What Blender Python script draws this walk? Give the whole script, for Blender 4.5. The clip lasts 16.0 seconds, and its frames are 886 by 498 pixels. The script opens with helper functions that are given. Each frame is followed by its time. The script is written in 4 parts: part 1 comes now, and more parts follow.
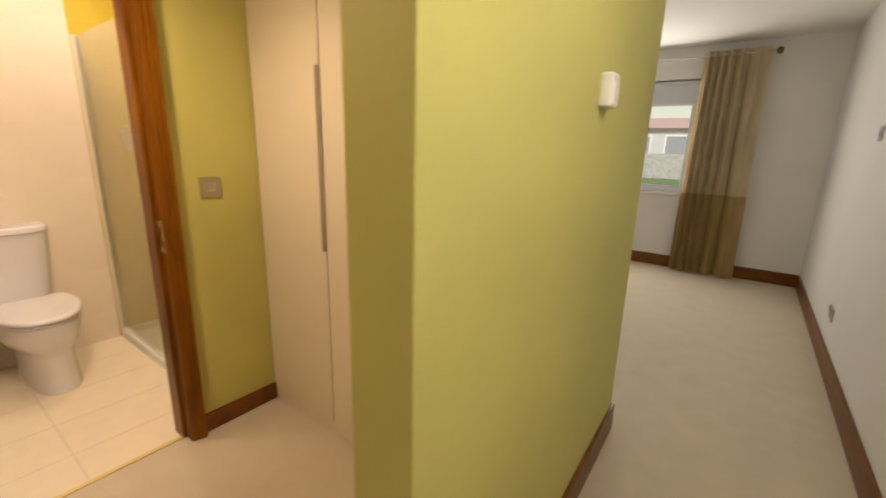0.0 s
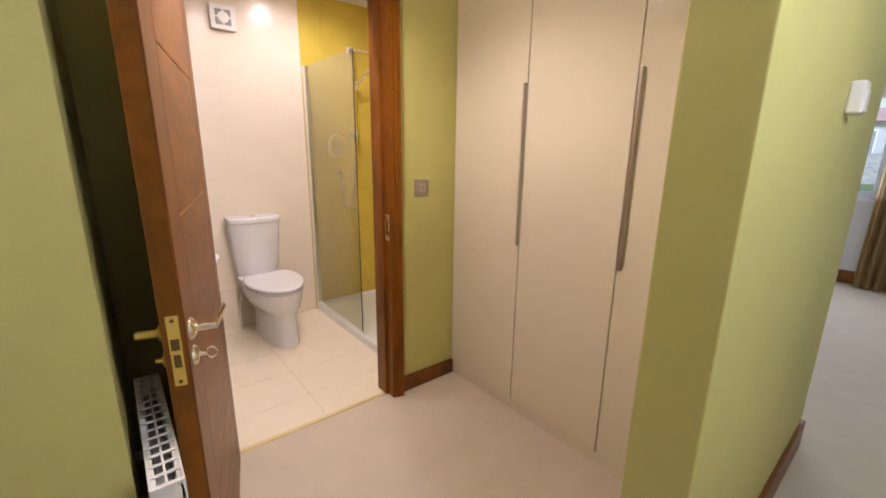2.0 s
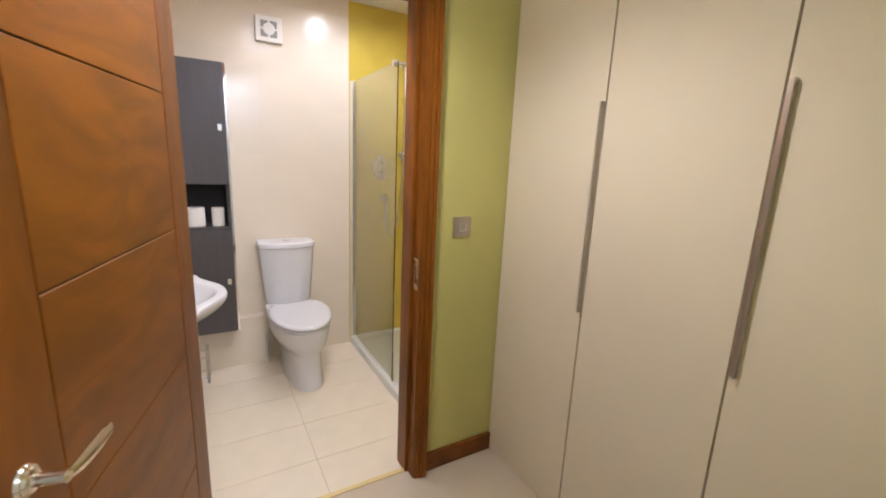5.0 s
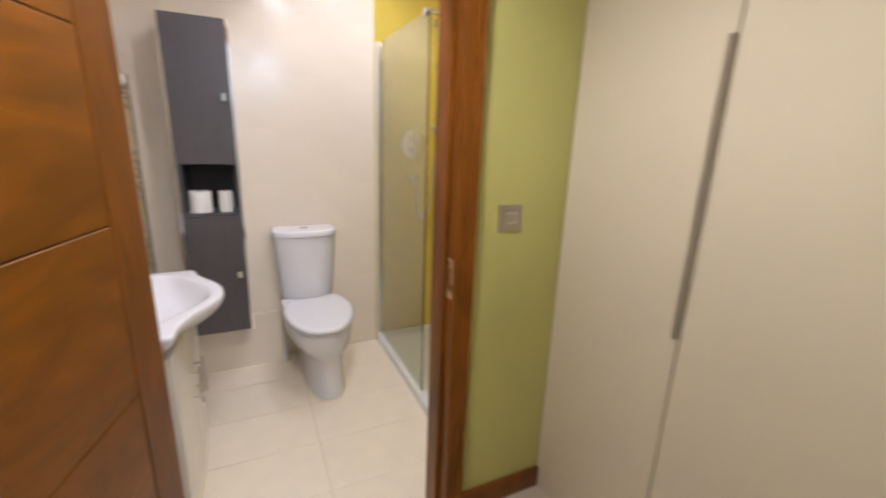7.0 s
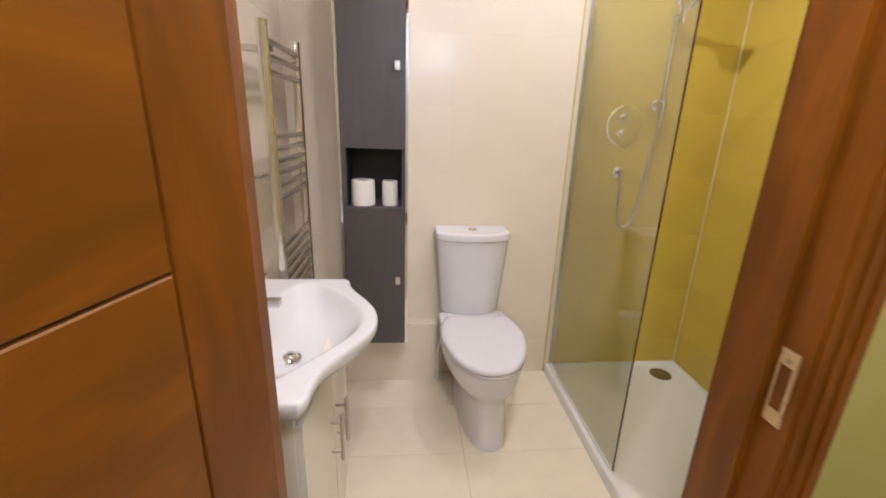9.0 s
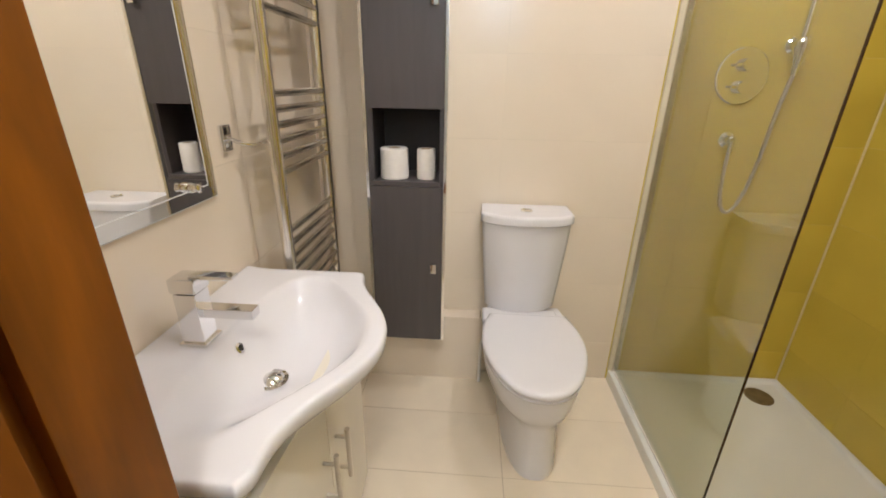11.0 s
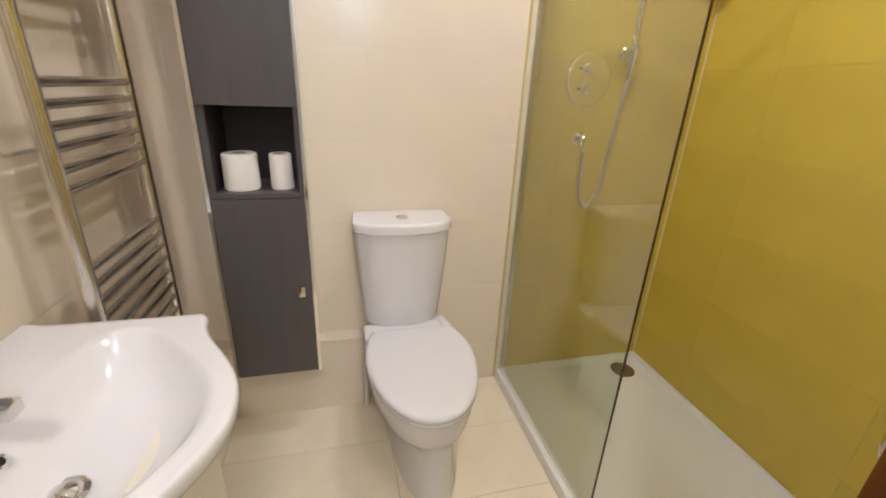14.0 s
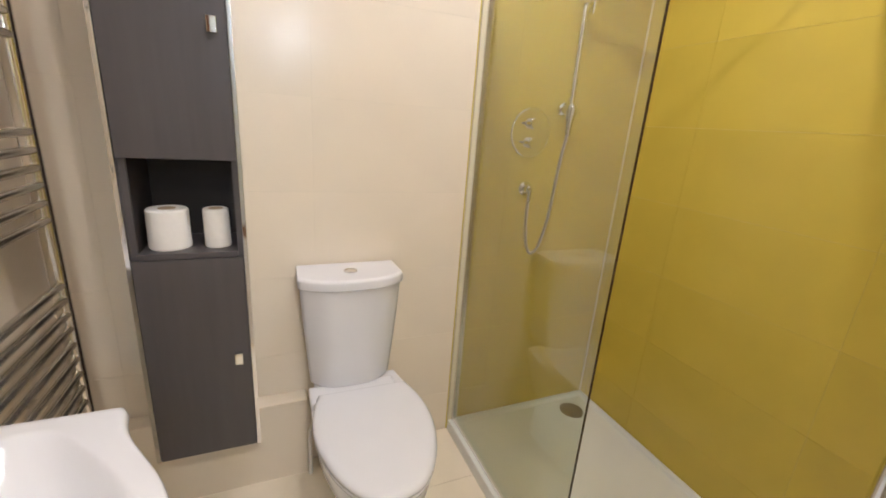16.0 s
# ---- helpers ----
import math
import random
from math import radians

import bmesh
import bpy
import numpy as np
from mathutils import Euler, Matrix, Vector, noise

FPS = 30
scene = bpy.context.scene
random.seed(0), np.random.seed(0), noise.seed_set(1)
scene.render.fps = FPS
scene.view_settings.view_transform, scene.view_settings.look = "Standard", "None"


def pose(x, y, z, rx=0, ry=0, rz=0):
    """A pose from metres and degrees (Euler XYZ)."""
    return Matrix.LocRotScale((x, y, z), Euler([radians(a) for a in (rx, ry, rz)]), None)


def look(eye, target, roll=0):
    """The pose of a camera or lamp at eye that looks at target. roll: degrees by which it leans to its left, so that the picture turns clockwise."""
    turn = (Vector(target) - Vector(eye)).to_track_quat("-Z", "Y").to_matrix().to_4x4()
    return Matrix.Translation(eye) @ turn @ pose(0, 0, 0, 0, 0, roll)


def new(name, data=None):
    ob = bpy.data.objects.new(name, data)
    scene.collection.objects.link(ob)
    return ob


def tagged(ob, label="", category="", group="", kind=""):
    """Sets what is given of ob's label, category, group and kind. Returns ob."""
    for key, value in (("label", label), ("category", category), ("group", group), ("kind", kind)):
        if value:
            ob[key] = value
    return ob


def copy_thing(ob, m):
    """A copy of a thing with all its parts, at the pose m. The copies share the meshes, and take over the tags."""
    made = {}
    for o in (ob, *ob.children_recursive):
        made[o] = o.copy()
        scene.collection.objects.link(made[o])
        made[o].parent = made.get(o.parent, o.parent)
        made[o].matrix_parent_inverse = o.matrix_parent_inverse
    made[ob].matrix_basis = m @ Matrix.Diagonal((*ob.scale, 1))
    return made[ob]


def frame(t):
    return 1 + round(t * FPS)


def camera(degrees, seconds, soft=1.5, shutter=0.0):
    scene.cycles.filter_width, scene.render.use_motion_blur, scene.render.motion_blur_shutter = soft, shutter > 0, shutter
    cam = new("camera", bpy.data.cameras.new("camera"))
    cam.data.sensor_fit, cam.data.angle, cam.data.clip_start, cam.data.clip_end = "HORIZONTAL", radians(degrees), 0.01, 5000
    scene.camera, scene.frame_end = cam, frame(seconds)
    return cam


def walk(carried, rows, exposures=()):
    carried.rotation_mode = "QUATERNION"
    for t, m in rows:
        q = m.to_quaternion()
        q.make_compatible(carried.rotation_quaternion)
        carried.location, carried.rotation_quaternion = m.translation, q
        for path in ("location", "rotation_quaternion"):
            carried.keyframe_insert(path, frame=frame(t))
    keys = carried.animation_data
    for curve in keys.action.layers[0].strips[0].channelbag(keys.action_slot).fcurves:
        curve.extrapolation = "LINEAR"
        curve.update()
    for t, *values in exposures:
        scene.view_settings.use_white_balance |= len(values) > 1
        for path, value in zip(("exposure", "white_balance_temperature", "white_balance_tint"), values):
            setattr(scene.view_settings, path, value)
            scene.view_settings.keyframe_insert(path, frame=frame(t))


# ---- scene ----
cam = camera(94.0, 16.0, soft=1.8, shutter=0.4)
PATH = [
    (0, (0.001, 0.097, 1.32), (-1.143, 1.667, 0.844), 1.5),
    (0.5, (-0.017, -0.067, 1.328), (-1.314, 1.371, 0.83), 1.7),
    (1, (-0.08, -0.174, 1.343), (-1.483, 1.149, 0.814), 1.3),
    (1.5, (-0.111, -0.263, 1.335), (-1.58, 0.991, 0.817), 0.8),
    (2, (-0.118, -0.318, 1.336), (-1.628, 0.903, 0.857), 0.7),
    (2.5, (-0.131, -0.32, 1.378), (-1.688, 0.861, 0.953), 0.6),
    (3, (-0.183, -0.233, 1.386), (-1.819, 0.854, 1.01), 0.8),
    (3.5, (-0.254, -0.12, 1.396), (-1.976, 0.835, 1.044), 1.0),
    (4, (-0.332, -0.082, 1.391), (-2.14, 0.696, 1.037), 1.2),
    (4.5, (-0.389, -0.06, 1.395), (-2.159, 0.793, 1.024), 1.7),
    (4.7, (-0.398, -0.032, 1.397), (-2.116, 0.918, 1.015), 2.3),
    (6.8, (-0.689, 0.178, 1.376), (-2.337, 1.192, 0.868), 2.4),
    (7, (-0.759, 0.183, 1.367), (-2.506, 1.013, 0.856), 2.0),
    (7.5, (-0.881, 0.199, 1.346), (-2.756, 0.649, 0.813), 1.9),
    (8, (-1.039, 0.172, 1.339), (-2.929, 0.524, 0.789), 2.0),
    (8.5, (-1.213, 0.14, 1.339), (-3.107, 0.433, 0.768), 1.9),
    (9, (-1.356, 0.152, 1.327), (-3.259, 0.321, 0.737), 1.8),
    (9.2, (-1.423, 0.176, 1.331), (-3.329, 0.277, 0.736), 1.4),
    (11.3, (-1.683, 0.235, 1.283), (-3.53, 0.105, 0.526), 0.8),
    (11.5, (-1.684, 0.237, 1.279), (-3.524, 0.117, 0.504), 0.8),
    (12, (-1.681, 0.246, 1.28), (-3.511, 0.164, 0.478), 0.8),
    (12.5, (-1.695, 0.248, 1.281), (-3.523, 0.255, 0.47), 0.9),
    (13, (-1.759, 0.236, 1.279), (-3.582, 0.381, 0.47), 1.5),
    (13.5, (-1.804, 0.243, 1.278), (-3.621, 0.546, 0.501), 2.0),
    (14, (-1.818, 0.25, 1.282), (-3.622, 0.713, 0.553), 2.5),
    (14.5, (-1.825, 0.26, 1.306), (-3.612, 0.859, 0.639), 2.9),
    (15, (-1.833, 0.264, 1.339), (-3.604, 0.962, 0.724), 3.3),
    (15.5, (-1.872, 0.24, 1.347), (-3.626, 1.0, 0.76), 3.9),
    (16, (-1.892, 0.218, 1.34), (-3.652, 0.974, 0.765), 4.1),
]
EXPOSURES = [(0, 0.04, 9100, 20), (1.0, 0.08, 8000, 18), (1.5, 0.12, 6900, 19), (2.5, 0.15, 6200, 23), (4.0, 0.13, 5800, 15), (7.0, 0.02, 5600, 13), (8.0, 0.08, 5700, 13), (9.0, 0.08, 5850, 13), (11.5, 0.02, 6150, 8), (16, 0.03, 6000, 9)]
walk(cam, [(t, look(eye, target, roll)) for t, eye, target, roll in PATH], EXPOSURES)

# ---- world, lamps ----
world = bpy.data.worlds.new("world")
scene.world = world
world.use_nodes = True
sky = world.node_tree.nodes.new("ShaderNodeTexSky")
sky.sky_type, sky.sun_disc = "NISHITA", False
sky.sun_elevation, sky.sun_rotation = radians(32), radians(200)
world.node_tree.links.new(sky.outputs[0], world.node_tree.nodes["Background"].inputs[0])
world.node_tree.nodes["Background"].inputs[1].default_value = 0.15


def lamp(name, kind, m, energy, colour, **settings):
    data = bpy.data.lights.new(name, kind)
    data.energy, data.color = energy, colour
    for key, value in settings.items():
        if key == "size":
            data.size = value
        if key == "size_y":
            data.shape, data.size_y = "RECTANGLE", value
        if key == "soft":
            data.shadow_soft_size = value
        if key == "cone":
            data.spot_size, data.spot_blend = radians(value), 0.6
    ob = new(name, data)
    ob.matrix_world = m
    return ob


WARM = (1.0, 0.935, 0.93)
SPOTS = [(-2.10, 0.49, 26), (-2.72, 0.84, 29)]
for sx, sy, power in SPOTS:
    lamp("downlight_lamp", "SPOT", pose(sx, sy, 2.385), power, WARM, soft=0.03, cone=176)
HALL = (-1.32, 0.25, 2.20)
PASSAGE = (0.42, 0.50, 2.16)
lamp("hall_lamp", "SPOT", pose(*HALL), 48, (1.0, 0.885, 0.77), soft=0.06, cone=150)
lamp("hall_glow", "POINT", pose(*HALL), 9, (1.0, 0.885, 0.77), soft=0.10)
lamp("passage_lamp", "POINT", pose(*PASSAGE), 37, (0.78, 0.87, 1.0), soft=0.04)
lamp("sun", "SUN", look((0, 0, 0), (0.3, 1, -0.8)), 4.2, (0.74, 0.87, 1.0)).data.angle = radians(12)
lamp("window_daylight", "AREA", pose(-1.35, 5.5, 1.5, -90, 0, 0), 34, (0.76, 0.88, 1.0), size=1.4, size_y=1.2)


# ---- materials ----
def material(name, colour, rough=0.5, metal=0.0, scale=8.0, vary=0.08, bump=0.0, bump_scale=60.0, coat=0.0, stretch=None, per_piece=0.0):
    mat = bpy.data.materials.new(name)
    mat.use_nodes = True
    nodes, links = mat.node_tree.nodes, mat.node_tree.links
    bsdf = nodes["Principled BSDF"]
    bsdf.inputs["Roughness"].default_value = rough
    bsdf.inputs["Metallic"].default_value = metal
    bsdf.inputs["Coat Weight"].default_value = coat
    bsdf.inputs["Coat Roughness"].default_value = 0.08
    coords = nodes.new("ShaderNodeTexCoord")
    mapping = nodes.new("ShaderNodeMapping")
    links.new(coords.outputs["Object"], mapping.inputs[0])
    if stretch:
        mapping.inputs["Scale"].default_value = stretch
    coarse = nodes.new("ShaderNodeTexNoise")
    coarse.inputs["Scale"].default_value, coarse.inputs["Detail"].default_value = scale, 6.0
    links.new(mapping.outputs[0], coarse.inputs["Vector"])
    ramp = nodes.new("ShaderNodeValToRGB")
    ramp.color_ramp.elements[0].position, ramp.color_ramp.elements[1].position = 0.3, 0.7
    ramp.color_ramp.elements[0].color = (*[c * (1 - vary) for c in colour], 1)
    ramp.color_ramp.elements[1].color = (*[min(1, c * (1 + vary)) for c in colour], 1)
    links.new(coarse.outputs[0], ramp.inputs[0])
    out = ramp.outputs[0]
    if per_piece:
        info = nodes.new("ShaderNodeObjectInfo")
        spread = nodes.new("ShaderNodeMapRange")
        spread.inputs["To Min"].default_value, spread.inputs["To Max"].default_value = 1 - per_piece, 1 + per_piece
        links.new(info.outputs["Random"], spread.inputs[0])
        hsv = nodes.new("ShaderNodeHueSaturation")
        links.new(spread.outputs[0], hsv.inputs["Value"])
        links.new(out, hsv.inputs["Color"])
        out = hsv.outputs[0]
    links.new(out, bsdf.inputs["Base Color"])
    wear = nodes.new("ShaderNodeMapRange")
    wear.inputs["To Min"].default_value, wear.inputs["To Max"].default_value = max(0.02, rough * 0.85), min(1, rough * 1.15)
    links.new(coarse.outputs[0], wear.inputs[0])
    links.new(wear.outputs[0], bsdf.inputs["Roughness"])
    if bump:
        fine = nodes.new("ShaderNodeTexNoise")
        fine.inputs["Scale"].default_value, fine.inputs["Detail"].default_value = bump_scale, 3.0
        links.new(mapping.outputs[0], fine.inputs["Vector"])
        relief = nodes.new("ShaderNodeBump")
        relief.inputs["Strength"].default_value, relief.inputs["Distance"].default_value = bump, 0.003
        links.new(fine.outputs[0], relief.inputs["Height"])
        links.new(relief.outputs[0], bsdf.inputs["Normal"])
    return mat


GREEN = material("lime_green_paint", (0.53, 0.50, 0.165), 0.55, scale=3, vary=0.05, bump=0.15, bump_scale=180)
WHITE = material("white_wall_paint", (0.74, 0.72, 0.69), 0.7, scale=2, vary=0.03, bump=0.12, bump_scale=150)
CEILING = material("ceiling_paint", (0.82, 0.81, 0.78), 0.8, scale=2, vary=0.02)
CARPET = material("beige_carpet", (0.65, 0.55, 0.42), 0.95, scale=7, vary=0.035, bump=0.9, bump_scale=420)
CREAM = material("cream_tile", (0.80, 0.705, 0.572), 0.22, scale=4, vary=0.018, per_piece=0.005)
YELLOW = material("mustard_tile", (0.62, 0.475, 0.075), 0.24, scale=3.5, vary=0.06, per_piece=0.007)
FLOORTILE = material("cream_floor_tile", (0.86, 0.76, 0.60), 0.3, scale=9, vary=0.03, per_piece=0.012)
GROUT = material("grout", (0.72, 0.64, 0.51), 0.9, scale=30, vary=0.1)
FLOORGROUT = material("floor_grout", (0.56, 0.46, 0.33), 0.9, scale=30, vary=0.1)
YGROUT = material("yellow_grout", (0.68, 0.57, 0.22), 0.9, scale=30, vary=0.1)
def wood(name, colour, along, rough=0.42, coat=0.08):
    """Stained veneer: slow bent figure and fine pores; along: the axis of the grain."""
    mat = bpy.data.materials.new(name)
    mat.use_nodes = True
    nodes, links = mat.node_tree.nodes, mat.node_tree.links
    bsdf = nodes["Principled BSDF"]
    bsdf.inputs["Coat Weight"].default_value, bsdf.inputs["Coat Roughness"].default_value = coat, 0.12
    bsdf.inputs["Specular IOR Level"].default_value = 0.25
    coords = nodes.new("ShaderNodeTexCoord")
    def layer(across, with_grain, scale, detail, bend):
        mapping = nodes.new("ShaderNodeMapping")
        mapping.inputs["Scale"].default_value = [with_grain if k == along else across for k in range(3)]
        links.new(coords.outputs["Object"], mapping.inputs[0])
        tex = nodes.new("ShaderNodeTexNoise")
        tex.inputs["Scale"].default_value, tex.inputs["Detail"].default_value, tex.inputs["Distortion"].default_value = scale, detail, bend
        links.new(mapping.outputs[0], tex.inputs["Vector"])
        return tex.outputs[0]
    figure, pores = layer(3.5, 1.1, 2.4, 4.0, 1.6), layer(60, 4, 3.0, 3.0, 0.0)
    ramp = nodes.new("ShaderNodeValToRGB")
    ramp.color_ramp.interpolation = "EASE"
    ramp.color_ramp.elements[0].position, ramp.color_ramp.elements[1].position = 0.22, 0.78
    ramp.color_ramp.elements[0].color = (*[c * 0.72 for c in colour], 1)
    ramp.color_ramp.elements[1].color = (*[c * 1.28 for c in colour], 1)
    links.new(figure, ramp.inputs[0])
    grain = nodes.new("ShaderNodeMapRange")
    grain.inputs["To Min"].default_value, grain.inputs["To Max"].default_value = 0.86, 1.12
    links.new(pores, grain.inputs[0])
    hsv = nodes.new("ShaderNodeHueSaturation")
    links.new(grain.outputs[0], hsv.inputs["Value"])
    links.new(ramp.outputs[0], hsv.inputs["Color"])
    links.new(hsv.outputs[0], bsdf.inputs["Base Color"])
    gloss = nodes.new("ShaderNodeMapRange")
    gloss.inputs["To Min"].default_value, gloss.inputs["To Max"].default_value = rough * 0.85, rough * 1.2
    links.new(pores, gloss.inputs[0])
    links.new(gloss.outputs[0], bsdf.inputs["Roughness"])
    return mat


WOOD = wood("mahogany_stain", (0.205, 0.066, 0.004), 2)
WOODDOOR = wood("mahogany_veneer", (0.185, 0.060, 0.003), 0)
WOODSTILE = wood("mahogany_stile", (0.160, 0.050, 0.003), 2)
SKIRTWOOD = wood("mahogany_skirting", (0.17, 0.058, 0.010), 0)
GROOVE = material("pale_groove_edge", (0.42, 0.22, 0.11), 0.5)
LACQUER = material("cream_lacquer", (0.75, 0.672, 0.52), 0.12, scale=2, vary=0.02, bump=0.03, bump_scale=90)
LACQUER.node_tree.nodes["Principled BSDF"].inputs["Specular IOR Level"].default_value = 0.17
CARCASS = material("cream_board", (0.42, 0.33, 0.22), 0.5, vary=0.02)
STEEL = material("brushed_steel", (0.56, 0.52, 0.46), 0.33, 0.85, scale=3, vary=0.03)
DRAIN = material("tarnished_waste", (0.26, 0.21, 0.14), 0.4, 0.7, scale=30, vary=0.2)
RAILCHROME = material("satin_chrome", (0.72, 0.69, 0.64), 0.2, 1.0, vary=0.03)
CHROME = material("chrome", (0.82, 0.82, 0.82), 0.07, 1.0, vary=0.01)
LEVER = material("warm_nickel", (0.84, 0.77, 0.64), 0.14, 1.0, vary=0.02)
BRASS = material("polished_brass", (0.88, 0.66, 0.16), 0.34, 0.75, vary=0.04)
SWITCHSTEEL = material("brushed_switch_steel", (0.50, 0.45, 0.40), 0.3, 0.95, scale=3, vary=0.05)
OLDBRASS = material("dull_brass", (0.16, 0.10, 0.03), 0.5, 0.4, vary=0.1)
NICKEL = material("pale_brass", (0.80, 0.62, 0.34), 0.28, 0.7, vary=0.03)
GOLDTRIM = material("gold_trim", (0.80, 0.66, 0.32), 0.42, 0.6, vary=0.04)
CERAMIC = material("white_ceramic", (0.74, 0.73, 0.75), 0.13, vary=0.01)
ACRYLIC = material("white_tray", (0.80, 0.81, 0.78), 0.25, vary=0.01)
PLASTIC = material("white_plastic", (0.80, 0.78, 0.74), 0.4, vary=0.01)
SEAL = material("cream_seal", (0.66, 0.60, 0.44), 0.45, vary=0.03)
GREYPLASTIC = material("grey_grille", (0.30, 0.29, 0.28), 0.6, vary=0.02)
VANITY = material("ivory_gloss", (0.78, 0.74, 0.64), 0.2, vary=0.01)
ANTHRACITE = material("anthracite_woodgrain", (0.082, 0.072, 0.074), 0.40, scale=5, vary=0.08, bump=0.05, bump_scale=60, stretch=(8, 8, 0.7))
# near-black colour carries the shade inside the cabinet niche
SHADEDIN = material("interior_painted_shade", (0.022, 0.018, 0.018), 0.6, scale=5, vary=0.2)
PAPER = material("tissue_paper", (0.86, 0.83, 0.79), 0.95, scale=60, vary=0.02, bump=0.4, bump_scale=300)
CARD = material("cardboard", (0.45, 0.33, 0.22), 0.9, scale=40)
RADWHITE = material("radiator_enamel", (0.80, 0.78, 0.74), 0.35, vary=0.01)
BLACK = material("black_gap", (0.01, 0.01, 0.01), 0.9)
UPVC = material("upvc_white", (0.82, 0.84, 0.86), 0.35, vary=0.01)
BLIND = material("blind_fabric", (0.60, 0.62, 0.66), 0.9, vary=0.04)
CURTAIN = material("taupe_satin_curtain", (0.80, 0.66, 0.44), 0.30, scale=9, vary=0.10, bump=0.15, bump_scale=70, stretch=(1, 1, 0.35))
CURTAINDARK = material("brown_satin_band", (0.58, 0.41, 0.18), 0.30, scale=9, vary=0.12, stretch=(1, 1, 0.35))
GRASS = material("lawn", (0.13, 0.22, 0.06), 0.9, scale=3, vary=0.3)
RENDERED = material("pale_grey_render", (0.52, 0.55, 0.58), 0.8, scale=2, vary=0.08)
HOUSEGLASS = material("house_window_glass", (0.22, 0.27, 0.33), 0.15, vary=0.2)
BRICKRED = material("pale_red_tiles", (0.58, 0.38, 0.34), 0.9, scale=12, vary=0.2)
HEDGE = material("grey_stone", (0.36, 0.37, 0.36), 0.9, scale=6, vary=0.4)
MIRROR = material("mirror_silver", (0.93, 0.93, 0.91), 0.015, 1.0, vary=0.0)


def glass(name, tint, rough=0.02):
    mat = bpy.data.materials.new(name)
    mat.use_nodes = True
    nodes, links = mat.node_tree.nodes, mat.node_tree.links
    clear, gloss, mix, fres = (nodes.new("ShaderNode" + k) for k in ("BsdfTransparent", "BsdfGlossy", "MixShader", "LayerWeight"))
    fres.inputs["Blend"].default_value = 0.5
    clear.inputs[0].default_value = (*tint, 1)
    gloss.inputs["Roughness"].default_value = rough
    power = nodes.new("ShaderNodeMath")
    power.operation, power.inputs[1].default_value = "POWER", 5.0
    scale = nodes.new("ShaderNodeMath")
    scale.operation, scale.inputs[1].default_value, scale.inputs[2].default_value = "MULTIPLY_ADD", 0.9, 0.11
    links.new(fres.outputs["Facing"], power.inputs[0])
    links.new(power.outputs[0], scale.inputs[0])
    links.new(scale.outputs[0], mix.inputs[0])
    links.new(clear.outputs[0], mix.inputs[1])
    links.new(gloss.outputs[0], mix.inputs[2])
    links.new(mix.outputs[0], nodes["Material Output"].inputs[0])
    return mat


GLASS = glass("shower_glass", (0.915, 0.940, 0.900))
WINDOWGLASS = glass("window_glass", (0.95, 0.97, 0.97))
LAMPGLASS = glass("clear_lamp_glass", (0.93, 0.93, 0.92))
GLASSEDGE = material("dark_glass_edge", (0.045, 0.022, 0.008), 0.15)


def glow(name, colour, strength):
    mat = bpy.data.materials.new(name)
    mat.use_nodes = True
    bsdf = mat.node_tree.nodes["Principled BSDF"]
    bsdf.inputs["Emission Color"].default_value = (*colour, 1)
    bsdf.inputs["Emission Strength"].default_value = strength
    return mat


BULB = glow("warm_bulb", (1, 0.88, 0.72), 30)


# ---- builders ----
def box(bm, x0, x1, y0, y1, z0, z1, bevel=0.0, segments=2):
    made = bmesh.ops.create_cube(bm, size=1)["verts"]
    for v in made:
        v.co = Vector((x0 + (v.co.x + 0.5) * (x1 - x0), y0 + (v.co.y + 0.5) * (y1 - y0), z0 + (v.co.z + 0.5) * (z1 - z0)))
    if bevel:
        edges = {e for v in made for e in v.link_edges}
        bmesh.ops.bevel(bm, geom=list(edges), offset=bevel, segments=segments, affect="EDGES", profile=0.6)
    return bm


def slab(x0, x1, y0, y1, z0, z1, bevel=0.0, segments=2):
    return box(bmesh.new(), x0, x1, y0, y1, z0, z1, bevel, segments)


def tube(bm, points, radius, sides=12):
    """A round bar along points."""
    points = [Vector(p) for p in points]
    rings = []
    for i, p in enumerate(points):
        ahead = (points[min(i + 1, len(points) - 1)] - points[max(i - 1, 0)]).normalized()
        side = ahead.cross(Vector((0, 0, 1)) if abs(ahead.z) < 0.9 else Vector((1, 0, 0))).normalized()
        up = side.cross(ahead)
        rings.append([bm.verts.new(p + radius * (math.cos(2 * math.pi * k / sides) * side + math.sin(2 * math.pi * k / sides) * up)) for k in range(sides)])
    for a, b in zip(rings, rings[1:]):
        for k in range(sides):
            bm.faces.new((a[k], a[(k + 1) % sides], b[(k + 1) % sides], b[k]))
    bm.faces.new(rings[0][::-1]), bm.faces.new(rings[-1])
    return bm


def loft(bm, rings, closed=True):
    """A skin over rings of points, bottom to top."""
    made = [[bm.verts.new(p) for p in ring] for ring in rings]
    for a, b in zip(made, made[1:]):
        for k in range(len(a)):
            bm.faces.new((a[k], a[(k + 1) % len(a)], b[(k + 1) % len(a)], b[k]))
    if closed:
        bm.faces.new(made[0][::-1]), bm.faces.new(made[-1])
    return bm


def lathe(profile, axis_at, turn=None, sides=24):
    """A turned shape: profile of (radius, height) about z, then turned and moved."""
    bm = bmesh.new()
    loft(bm, [[(r * math.cos(2 * math.pi * k / sides), r * math.sin(2 * math.pi * k / sides), z) for k in range(sides)] for r, z in profile])
    bm.transform(Matrix.Translation(axis_at) @ (turn or Matrix()))
    return bm


